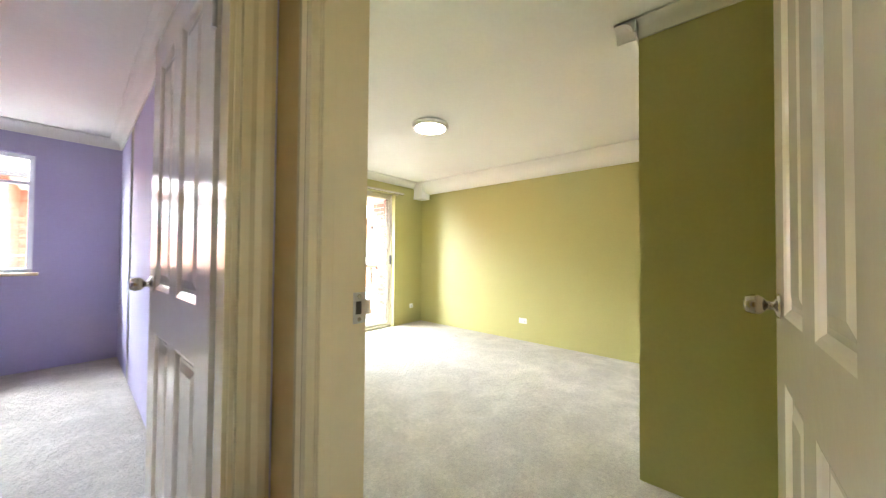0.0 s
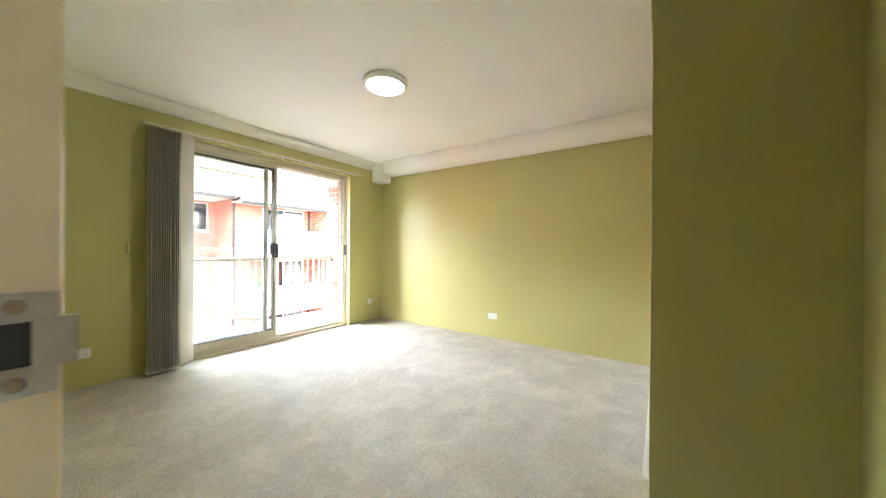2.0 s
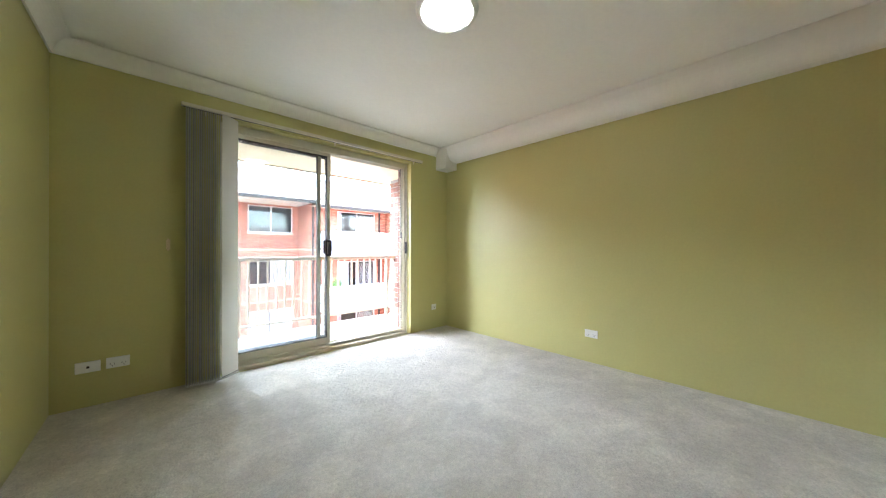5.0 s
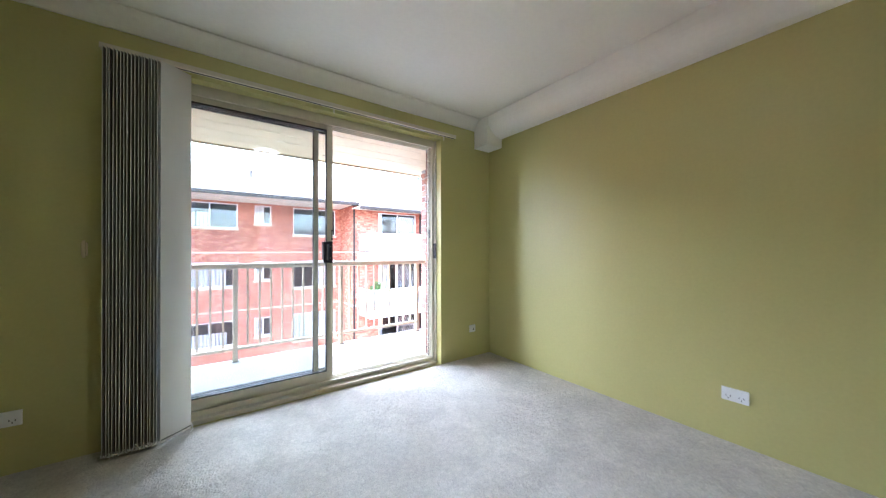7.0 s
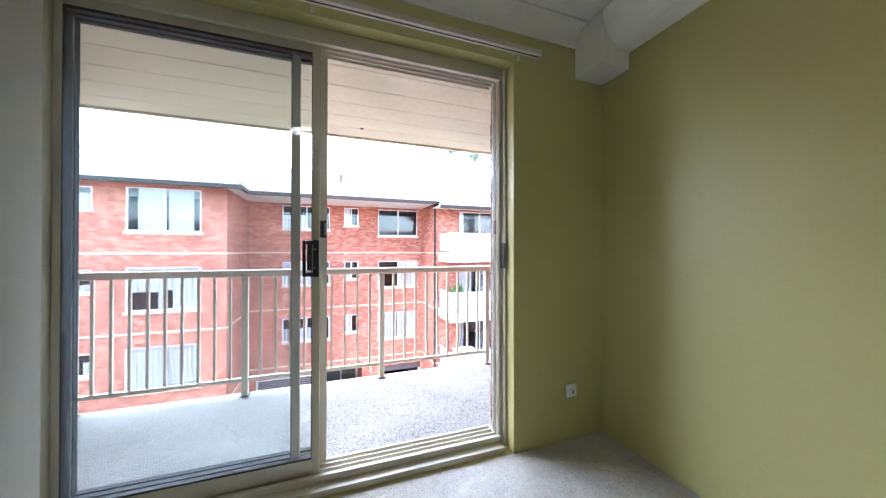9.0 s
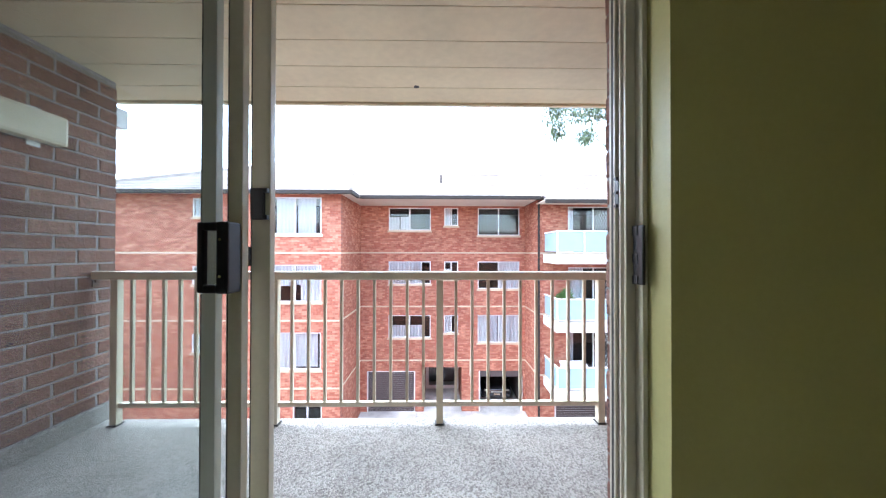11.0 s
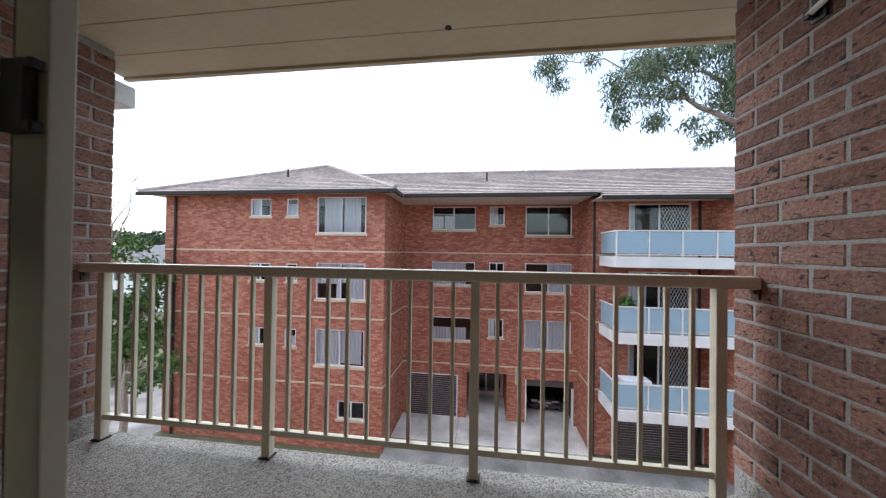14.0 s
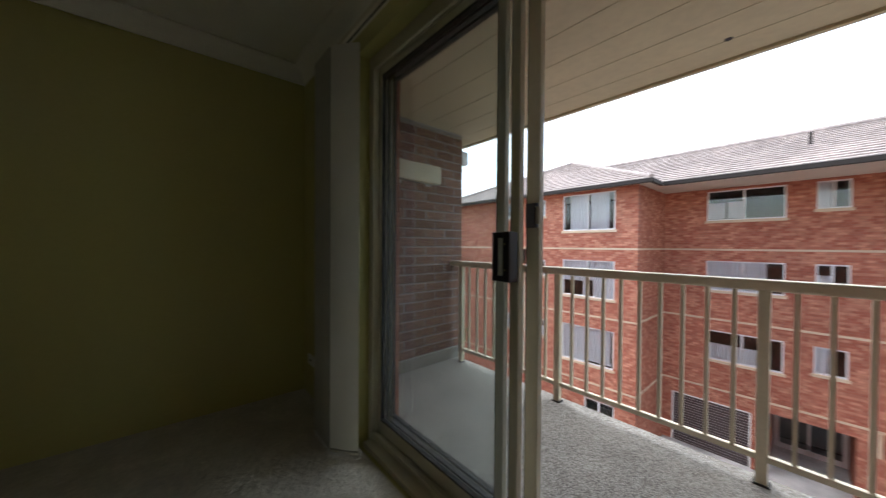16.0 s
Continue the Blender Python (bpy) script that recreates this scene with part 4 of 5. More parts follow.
for z in (0.95, 0.95 - ST, 0.95 - 2 * ST):
    for run in ((-16.32, -5.38, YL - 0.02, YL + 0.05), (-5.45, -5.38, YL + 0.05, YR - 0.02), (-5.38, 3.64, YR - 0.02, YR + 0.05), (3.64, 3.7, YW - 0.02, YR - 0.02), (3.7, 16.0, YW - 0.02, YW + 0.05)):
        part("string_course", boxes((*run, z, z + 0.075)), BAND, ab)


def wave(xa, xb, y, z0, z1, amp, pitch, mat, parent):
    bm = bmesh.new()
    n_ = max(8, int((xb - xa) / 0.035))
    low, high = [], []
    for k in range(n_ + 1):
        x = xa + (xb - xa) * k / n_
        d = amp * math.sin(x * 2 * math.pi / pitch) + 0.5 * amp * math.sin(x * 5.1)
        low.append(bm.verts.new((x, y + d, z0)))
        high.append(bm.verts.new((x, y + d * 0.6, z1)))
    for k in range(n_):
        bm.faces.new((low[k], low[k + 1], high[k + 1], high[k]))
    bmesh.ops.solidify(bm, geom=bm.faces[:], thickness=0.004)
    return part("curtain", bm, mat, parent)


cr = random.Random(11)


def flat_window(o, y, panes, curtain):
    xa, xb, z0, z1 = o
    w = part("window", boxes((xa, xb, y + 0.02, y + 0.08, z0, z0 + 0.05), (xa, xb, y + 0.02, y + 0.08, z1 - 0.05, z1), (xa, xa + 0.05, y + 0.02, y + 0.08, z0 + 0.05, z1 - 0.05), (xb - 0.05, xb, y + 0.02, y + 0.08, z0 + 0.05, z1 - 0.05), *[(xa + (xb - xa) * k / panes - 0.03, xa + (xb - xa) * k / panes + 0.03, y + 0.015, y + 0.075, z0 + 0.05, z1 - 0.05) for k in range(1, panes)]), WINFRAME, ab)
    part("sill", boxes((xa - 0.06, xb + 0.06, y - 0.04, y + 0.019, z0 - 0.11, z0 - 0.001), bevel=0.01), BAND, w)
    for k in range(panes):
        pa = xa + (xb - xa) * k / panes + 0.03
        pb = xa + (xb - xa) * (k + 1) / panes - 0.03
        part("pane", boxes((pa, pb, y + 0.045, y + 0.051, z0 + 0.05, z1 - 0.05)), PANE, w).visible_shadow = False
    for a, e, low, high in curtain:
        wave(xa + 0.05 + (xb - xa - 0.1) * a, xa + 0.05 + (xb - xa - 0.1) * e, y + 0.10, z0 + 0.05 + (z1 - z0 - 0.1) * low, z0 + 0.05 + (z1 - z0 - 0.1) * high, 0.02, 0.16, CURTAIN, w)
    return w


# curtains and blinds behind each window: from, to across; from, to upwards
CURT_L = {(0, 0): [(0.0, 0.42, 0.0, 1.0)], (0, 1): [(0.0, 1.0, 0.0, 0.75)], (0, 2): [(0.12, 0.49, 0.0, 1.0), (0.54, 0.9, 0.0, 1.0)],
          (1, 0): [(0.0, 0.3, 0.0, 1.0)], (1, 1): [(0.3, 1.0, 0.0, 0.3)], (1, 2): [(0.0, 0.5, 0.42, 1.0), (0.52, 1.0, 0.45, 1.0), (0.4, 0.5, 0.0, 0.42), (0.6, 1.0, 0.0, 0.45)],
          (2, 0): [(0.0, 0.4, 0.0, 1.0)], (2, 1): [(0.5, 1.0, 0.0, 0.6)], (2, 2): [(0.0, 0.47, 0.0, 1.0), (0.5, 0.95, 0.04, 1.0)]}
CURT_R = {(0, 0): [(0.0, 0.24, 0.02, 0.6), (0.27, 0.48, 0.02, 0.62)], (0, 1): [(0.0, 0.42, 0.0, 1.0)], (0, 2): [],
          (1, 0): [(0.0, 0.48, 0.0, 1.0), (0.52, 0.8, 0.0, 1.0)], (1, 1): [(0.0, 0.5, 0.0, 0.6)], (1, 2): [(0.52, 1.0, 0.0, 1.0)],
          (2, 0): [(0.0, 0.48, 0.0, 0.55), (0.52, 0.82, 0.0, 0.55)], (2, 1): [(0.0, 0.4, 0.0, 1.0)], (2, 2): [(0.0, 0.47, 0.0, 1.0), (0.5, 1.0, 0.0, 1.0)]}
for k in range(3):
    for j, (a, e, z0, z1) in enumerate(LEFT_W):
        flat_window((a, e, z0 - ST * k, z1 - ST * k), YL, 1 if j == 1 else 2, CURT_L.get((k, j), []))
    for j, (a, e, z0, z1) in enumerate(REC_W):
        flat_window((a, e, z0 - ST * k, z1 - ST * k), YR, 2, CURT_R.get((k, j), []))
flat_window(BASE_W[0], YL, 2, [])
for j, (a, e, z0, z1) in enumerate(SLIDERS):
    w = flat_window((a, e, z0, z1), YW, 2, [(0.0, 0.3, 0.0, 1.0)] if j in (1, 4) else [(0.0, 0.1, 0.0, 1.0)])
    bm = bmesh.new()
    xm = (a + e) / 2
    for k in range(-8, 14):
        for s in (1, -1):
            xs = xm + 0.08 + k * 0.13
            pa, pb = (xs, z0 + 0.08), (xs + s * 0.9, z0 + 0.08 + (z1 - z0 - 0.16) * 0.9)
            lo_x, hi_x = xm + 0.05, e - 0.06
            pts = []
            for f in range(25):
                x = pa[0] + (pb[0] - pa[0]) * f / 12
                z = pa[1] + (pb[1] - pa[1]) * f / 12
                if lo_x <= x <= hi_x and z <= z1 - 0.08:
                    pts.append((x, YW + 0.008, z))
            if len(pts) > 1:
                tube(bm, [pts[0], pts[-1]], [0.007, 0.007], 4)
    tagged(part("security_screen", bm, WINFRAME, w), kind="stuff")

# balconies
for k in range(3):
    z = 0.95 - ST * k
    bl = part("balcony", boxes((3.95, 16.0, 12.85, YW - 0.001, z - 0.12, z), (3.95, 16.0, 12.85, 13.0, z - 0.42, z - 0.12), (3.95, 4.1, 13.0, YW - 0.001, z - 0.42, z - 0.12), bevel=0.01), PAINTWHITE, ab)
    part("rail", boxes((3.98, 16.0, 12.88, 12.94, z + 0.98, z + 1.03), (3.98, 4.04, 12.94, YW - 0.02, z + 0.98, z + 1.03), (3.98, 16.0, 12.89, 12.93, z + 0.07, z + 0.10)), PAINTWHITE, bl)
    xs = [3.98 + 1.18 * j for j in range(11)]
    for x in xs:
        part("post", boxes((x, x + 0.05, 12.885, 12.935, z, z + 0.98)), PAINTWHITE, bl)
    for a, e in zip(xs, xs[1:]):
        part("glass_panel", boxes((a + 0.07, e - 0.02, 12.905, 12.917, z + 0.12, z + 0.96)), FROST, bl)
    part("glass_panel", boxes((3.995, 4.007, 12.98, YW - 0.1, z + 0.12, z + 0.96)), FROST, bl)
for x in (8.45,):
    part("dividing_wall", boxes((x, x + 0.25, 13.2, YW, GZ, WALLTOP)), FACADE_Y, ab)

pp = thing("potted_plant", "leafy potted plant on a balcony of the flats", "plant", (4.55, 13.5, 0.95 - ST))
part("pot", spin([(0.14, 0.0), (0.19, 0.30), (0.20, 0.32), (0.17, 0.32), (0.16, 0.26)], "z", 20), BAND, pp, smooth=True)
bm = bmesh.new()
tube(bm, [(0, 0, 0.26), (0.03, 0, 0.7), (0, 0.02, 1.0)], [0.02, 0.015, 0.01], 6)
part("stem", bm, BARK, pp)
bx = thing("storage_box", "white plastic box on a balcony of the flats", "box", (4.9, 13.4, 0.95 - 2 * ST))
part("body", boxes((-0.5, 0.5, -0.25, 0.25, 0.0, 0.95), bevel=0.03), PAINTWHITE, bx)
part("lid", boxes((-0.53, 0.53, -0.28, 0.28, 0.951, 1.06), bevel=0.03), CURTAIN, bx)

# eaves, gutters, downpipes
part("eave", boxes((-17.05, -4.85, 12.66, YL + 3.6, WALLTOP + 0.001, WALLTOP + 0.05), (-4.849, 3.6, 13.9, YR + 0.3, WALLTOP + 0.001, WALLTOP + 0.05), (3.601, 16.6, 13.35, YW - 0.001, WALLTOP - 0.21, WALLTOP - 0.16)), EAVE, ab)


def gutter_run(name, p, q, dz=0.0):
    (xa, ya), (xb, yb) = p, q
    if abs(xb - xa) > abs(yb - ya):
        bm = boxes((min(xa, xb), max(xa, xb), ya - 0.13, ya - 0.001, 3.47 + dz, 3.63 + dz), bevel=0.02)
    else:
        bm = boxes((xa + 0.001, xa + 0.13, min(ya, yb), max(ya, yb), 3.47 + dz, 3.63 + dz), bevel=0.02)
    return part(name, bm, GUTTER, ab)


gutter_run("gutter", (-17.18, 12.66), (-4.72, 12.66))
gutter_run("gutter", (-4.85, 12.66), (-4.85, 13.77))
gutter_run("gutter", (-4.72, 13.9), (3.6, 13.9))
gutter_run("gutter", (3.6, 13.35), (16.6, 13.35), -0.24)
for x, y in ((-15.7, YL - 0.07), (3.72, YW - 0.06), (7.95, YW - 0.06)):
    part("downpipe", boxes((x - 0.045, x + 0.045, y - 0.035, y + 0.035, GZ, 3.5), bevel=0.01), GUTTER, ab)


def tiled_slope(name, a, b_, c, d):
    """Courses of roof tiles between the eave a-b_ and the ridge d-c, each course stepped over the one below."""
    a, b_, c, d = Vector(a), Vector(b_), Vector(c), Vector(d)
    n_ = max(2, int(((d + c) / 2 - (a + b_) / 2).length / 0.33))
    up = (b_ - a).cross(d - a)
    if up.length < 1e-6:
        up = (b_ - a).cross(c - a)
    up.normalize()
    if up.z < 0:
        up = -up
    bm = bmesh.new()
    for k in range(n_):
        f0, f1 = k / n_, (k + 1) / n_
        l0, r0 = a.lerp(d, f0), b_.lerp(c, f0)
        l1, r1 = a.lerp(d, f1), b_.lerp(c, f1)
        u = (b_ - a).normalized()
        s0, s1 = (l0 - a).dot(u), (r0 - a).dot(u)
        t0, t1 = (l1 - a).dot(u), (r1 - a).dot(u)
        for j in range(int(s0 // 0.3), int(s1 // 0.3) + 1):
            c0, c1 = 0.3 * j + 0.15 * (k % 2), 0.3 * j + 0.15 * (k % 2) + 0.297
            lo_, hi_ = min(max(c0, s0), s1), min(max(c1, s0), s1)
            to0, to1 = min(max(c0, t0), t1), min(max(c1, t0), t1)
            if hi_ - lo_ < 0.01:
                continue
            lift = 0.045 + 0.006 * ((j * 7 + k * 3) % 5) / 5
            base, top = l0 - u * s0, l1 - u * t0
            v = [bm.verts.new(x) for x in (base + u * lo_ + up * lift, base + u * hi_ + up * lift, top + u * to1, top + u * to0)]
            bm.faces.new(v)
            e0, e1 = bm.verts.new(base + u * lo_), bm.verts.new(base + u * hi_)
            bm.faces.new((e0, e1, v[1], v[0]))
    return part(name, bm, TILE, ab)


EZ, TP = 3.62, 0.44
apex_y = 12.6 + 6.15
AZ, RZ, RY = EZ + 6.15 * TP, EZ + 4.65 * TP, 18.5
tiled_slope("roof_tiles", (-17.15, 12.6, EZ), (-4.8, 12.6, EZ), (-10.97, apex_y, AZ), (-10.98, apex_y, AZ))
tiled_slope("roof_tiles", (-4.8, 12.6, EZ), (-4.8, 24.0, EZ), (-10.97, 24.0, AZ), (-10.97, apex_y, AZ))
tiled_slope("roof_tiles", (-17.15, 26.0, EZ), (-17.15, 12.6, EZ), (-10.98, apex_y, AZ), (-10.98, 26.0, AZ))
tiled_slope("roof_tiles", (-4.9, 13.85, EZ), (16.7, 13.85, EZ), (16.7, RY, RZ), (-9.5, RY, RZ))
tiled_slope("roof_tiles", (3.6, 13.3, EZ - 0.55 * TP), (16.7, 13.3, EZ - 0.55 * TP), (16.7, 13.86, EZ), (3.6, 13.86, EZ))
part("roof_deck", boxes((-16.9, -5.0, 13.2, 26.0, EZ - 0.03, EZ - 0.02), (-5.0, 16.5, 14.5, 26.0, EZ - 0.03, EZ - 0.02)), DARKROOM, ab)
bm = bmesh.new()
v = [bm.verts.new(p) for p in ((-9.5, RY, RZ), (16.7, RY, RZ), (16.7, 25.0, EZ), (-9.5, 25.0, EZ))]
bm.faces.new(v)
part("roof_back", bm, TILE, ab)
for p, q in (((-17.15, 12.6, EZ + 0.06), (-10.98, apex_y, AZ + 0.06)), ((-4.8, 12.6, EZ + 0.06), (-10.97, apex_y, AZ + 0.06)), ((-10.975, apex_y, AZ + 0.06), (-10.975, 24.0, AZ + 0.06)), ((-9.0, RY, RZ + 0.05), (16.7, RY, RZ + 0.05))):
    bm = bmesh.new()
    p, q = Vector(p), Vector(q)
    n_ = int((q - p).length / 0.38)
    for k in range(n_):
        tube(bm, [p.lerp(q, k / n_), p.lerp(q, (k + 1.12) / n_)], [0.10, 0.085], 8)
    tagged(part("ridge_cap", bm, TILE, ab), kind="stuff")
for x, y, z in ((-11.6, 15.6, EZ + 3.0 * TP), (-1.0, 16.4, EZ + 2.55 * TP)):
    part("vent_pipe", tube(bmesh.new(), [(x, y, z - 0.1), (x, y, z + 0.45)], [0.05, 0.05], 10), GUTTER, ab)

# garages and entry


def roller_door(xa, xb, y, z0, z1, name="garage_door"):
    # Silver backing shows between the slats and paints the highlights on their ribs.
    d = part(name, boxes((xa + 0.06, xb - 0.06, y + 0.0755, y + 0.09, z0, z1)), WINFRAME, ab, "brown ribbed roller door")
    for k in range(int((z1 - z0) / 0.11)):
        part("slat", boxes((xa + 0.06, xb - 0.06, y + 0.045, y + 0.075, z0 + 0.11 * k, z0 + 0.11 * k + 0.085)), ROLLER, d)
    part("door_jamb", boxes((xa, xa + 0.06, y - 0.01, y + 0.1, z0, z1)), PAINTWHITE, d)
    part("door_jamb", boxes((xb - 0.06, xb, y - 0.01, y + 0.1, z0, z1)), PAINTWHITE, d)
    part("door_head", boxes((xa, xb, y - 0.01, y + 0.1, z1 - 0.05, z1)), PAINTWHITE, d)


roller_door(-5.03, -2.40, YR, GZ, -5.5)
for a, e, z0, z1 in UNDER:
    roller_door(a, e, YW, z0, z1)
og = part("open_garage_door", boxes((1.16, 3.46, YR + 0.06, YR + 0.35, -5.86, -5.52), bevel=0.05), ROLLER, ab, "rolled-up brown garage door")
part("door_jamb", boxes((1.10, 1.16, YR - 0.01, YR + 0.1, GZ, -5.5)), PAINTWHITE, og)
part("door_jamb", boxes((3.40, 3.5, YR - 0.01, YR + 0.1, GZ, -5.86)), PAINTWHITE, og)
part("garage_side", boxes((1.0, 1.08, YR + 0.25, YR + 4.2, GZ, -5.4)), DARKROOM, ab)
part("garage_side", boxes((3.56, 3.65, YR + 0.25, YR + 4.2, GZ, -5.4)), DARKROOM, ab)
en = part("entry_door", boxes((-1.93, 0.16, YR + 2.9, YR + 2.96, -5.45, -5.3), (-1.93, -1.75, YR + 2.9, YR + 2.96, GZ, -5.45), (-0.92, -0.84, YR + 2.9, YR + 2.96, GZ, -5.45), (0.0, 0.16, YR + 2.9, YR + 2.96, GZ, -5.45), (-1.75, 0.0, YR + 2.9, YR + 2.96, GZ, -7.5)), PAINTWHITE, ab, "white framed glass entry door")
for xa, xb in ((-1.75, -0.92), (-0.84, 0.0)):
    part("pane", boxes((xa, xb, YR + 2.92, YR + 2.93, -7.5, -5.45)), PANE, en)
part("entry_wall", boxes((-2.0, -1.94, YR + 0.25, YR + 3.0, GZ, -5.0)), FACADE_Y, ab)
part("entry_wall", boxes((0.17, 0.23, YR + 0.25, YR + 3.0, GZ, -5.0)), FACADE_Y, ab)

part("waste_pipe", tube(bmesh.new(), [(0.62, YR - 0.05, -5.75), (0.62, YR - 0.05, 0.95 - 2 * ST)], [0.05, 0.05], 8), BAND, ab, "short cream waste pipe")

# ---- ground, driveway ----
structure("ground", boxes((-600, 600, -300, 900, GZ - 0.5, GZ - 0.02)), material("dry_grass_and_soil", (0.13, 0.13, 0.07), rough=0.95, grain=0.3, scale=2.0, stain=0.3, stain_scale=0.05), "grass and soil reaching far off", "ground")
dw = tagged(new("driveway"), "pale concrete driveway in cast slabs", "driveway", kind="structure")
xs = [-34, -26, -20, -16.4, -12.6, -8.8, -5.4, -2.3, 0.7, 3.64, 7.5, 11.5, 16, 22]
ys = [1.8, 5.4, 9.4, 12.4, 14.4]
for a, e in zip(xs, xs[1:]):
    for c, d in zip(ys, ys[1:]):
        if -16.4 <= a and e <= -5.4 and c >= 12.4:
            continue
        part("slab", boxes((a + 0.008, e - 0.008, c + 0.008, d - 0.008, GZ - 0.15, GZ), bevel=0.0), DRIVE, dw)
for a, e in ((-5.38, -2.3), (-2.3, 0.7), (0.7, 3.64)):
    part("slab", boxes((a + 0.008, e - 0.008, 14.41, YR + 4.0, GZ - 0.15, GZ + 0.03)), CONCRETE, dw)
for c, d in ((14.4, 19), (19, 24), (24, 30), (30, 38), (38, 46)):
    part("slab", boxes((-24, -16.42, c + 0.008, d - 0.008, GZ - 0.15, GZ)), DRIVE, dw)

# own building below the balcony
structure("wall_below", boxes((-7.0, 4.0, 0.3, 1.48, GZ, -0.31)), FACADE_X, "red brick wall below the balcony", "wall")
# Unseen walls and roof, added to block sky and darken the opposite panes' reflections.
structure("wall_own_right", boxes((0.42, 15.0, 0.18, 0.28, GZ, 3.0)), FACADE_X, "red brick outside wall", "wall")
structure("wall_own_left", boxes((-20.0, -6.71, 1.25, 1.33, GZ, 3.0)), FACADE_X, "red brick outside wall", "wall")
structure("own_roof", boxes((-20.0, 15.0, -9.0, 1.26, 2.62, 3.2), (-20.0, 15.0, 1.26, 1.85, 2.66, 2.9)), TILE, "roof over the flat", "roof")
structure("wall_own_east", boxes((0.6, 0.8, -6.3, 0.3, -0.3, 2.6)), FACADE_Y, "red brick outside wall", "wall")

# ---- parked car ----
car = thing("parked_car", "black hatchback parked in the open garage", "car", (2.3, YR + 1.1, GZ + 0.03))
bm = bmesh.new()
secs = [(-0.02, 0.32, 0.62, 0.72), (0.12, 0.22, 0.78, 0.82), (0.9, 0.2, 0.95, 0.85), (1.5, 0.2, 1.40, 0.80), (2.4, 0.2, 1.46, 0.78), (3.1, 0.22, 1.25, 0.80), (3.4, 0.3, 0.9, 0.78)]
rings = []
for y, z0, z1, w in secs:
    mid = min(z1 - 0.05, 0.88)
    rings.append([bm.verts.new(p) for p in ((-w, y, z0), (w, y, z0), (w + 0.02, y, mid), (w * 0.82, y, z1), (-w * 0.82, y, z1), (-w - 0.02, y, mid))])
for a, e in zip(rings, rings[1:]):
    for k in range(6):
        bm.faces.new((a[k], a[(k + 1) % 6], e[(k + 1) % 6], e[k]))
bm.faces.new(rings[0])
bm.faces.new(list(reversed(rings[-1])))
bmesh.ops.recalc_face_normals(bm, faces=bm.faces)
bmesh.ops.bevel(bm, geom=bm.edges[:], offset=0.05, segments=2, affect="EDGES")
part("body", bm, CARPAINT, car, smooth=True)
for x in (-0.56, 0.56):
    part("headlight", boxes((x - 0.17, x + 0.17, -0.035, 0.02, 0.63, 0.72), bevel=0.02), ZINC, car, "clear headlight")
part("number_plate", boxes((-0.18, 0.18, -0.05, -0.03, 0.40, 0.49)), BAND, car)
part("grille", boxes((-0.34, 0.34, -0.045, -0.02, 0.56, 0.64)), ZINC, car)
for x in (-0.74, 0.74):
    for y in (0.62, 2.8):
        w = part("tyre", spin([(0.31, -0.09), (0.32, -0.06), (0.32, 0.06), (0.31, 0.09)], "x", 24), TYRE, car)
        w.matrix_basis = pose(x, y, 0.32)
for x in (-0.9, 0.9):
    part("mirror", boxes((x - 0.09, x + 0.09, 0.95, 1.08, 0.92, 1.04), bevel=0.03), CARPAINT, car)

# ---- trees ----


def leaves(name, parent, clumps, per, length, width, mat, seed, droop=0.6):
    """Many small leaf blades scattered through clumps of (centre, radius)."""
    rng = np.random.default_rng(seed)
    verts, faces = [], []
    for c, r in clumps:
        for _ in range(int(per * r * r)):
            d = rng.normal(size=3)
            d /= np.linalg.norm(d)
            p = np.array(c) + d * r * rng.uniform(0.25, 1.0) * np.array([1.0, 1.0, 0.8])
            a = rng.normal(size=3)
            a[2] -= droop * 2
            a /= np.linalg.norm(a)
            s = np.cross(a, rng.normal(size=3))
            s /= np.linalg.norm(s) + 1e-9
            ln, wd_ = length * rng.uniform(0.6, 1.3), width * rng.uniform(0.7, 1.2)
            k = len(verts)
            verts += [tuple(p), tuple(p + a * ln * 0.45 + s * wd_), tuple(p + a * ln), tuple(p + a * ln * 0.45 - s * wd_)]
            faces.append((k, k + 1, k + 2, k + 3))
    me = bpy.data.meshes.new(name)
    me.from_pydata(verts, [], faces)
    me.materials.append(mat)
    ob = new(name, me)
    ob.parent = parent
    return ob


def limb(bm, p, q, r0, r1, seed, wob=0.08):
    rng = random.Random(seed)
    p, q = Vector(p), Vector(q)
    ln = (q - p).length
    pts = [p.lerp(q, f) + Vector([rng.uniform(-wob, wob) * ln * (0 < f < 1) for _ in range(3)]) for f in (0, 0.25, 0.5, 0.75, 1)]
    tube(bm, pts, [r0 + (r1 - r0) * f for f in (0, 0.25, 0.5, 0.75, 1)], 8)
    return pts


gum = thing("gum_tree", "tall eucalyptus with drooping grey-green leaves", "tree", (8.75, 9.6, GZ + 0.4))
bm = bmesh.new()
limb(bm, (0, 0, -0.42), (-0.4, -0.2, 11.0), 0.34, 0.20, 1, 0.02)
limb(bm, (-0.4, -0.2, 11.0), (-0.2, 0.4, 17.0), 0.20, 0.06, 2, 0.05)
part("trunk", bm, BARK, gum)
clumps = []
rg = random.Random(23)
main = [((-0.35, -0.2, 11.0), (-4.2, -0.7, 13.2), 0.13, 0.04), ((-0.4, -0.2, 11.2), (-3.2, -0.2, 15.0), 0.10, 0.03), ((-0.35, -0.1, 12.0), (-1.6, 1.2, 16.0), 0.09, 0.03), ((-0.3, 0, 12.5), (2.5, -0.6, 15.5), 0.1, 0.03), ((-0.3, 0, 13.5), (1.2, 2.2, 17.2), 0.08, 0.03)]
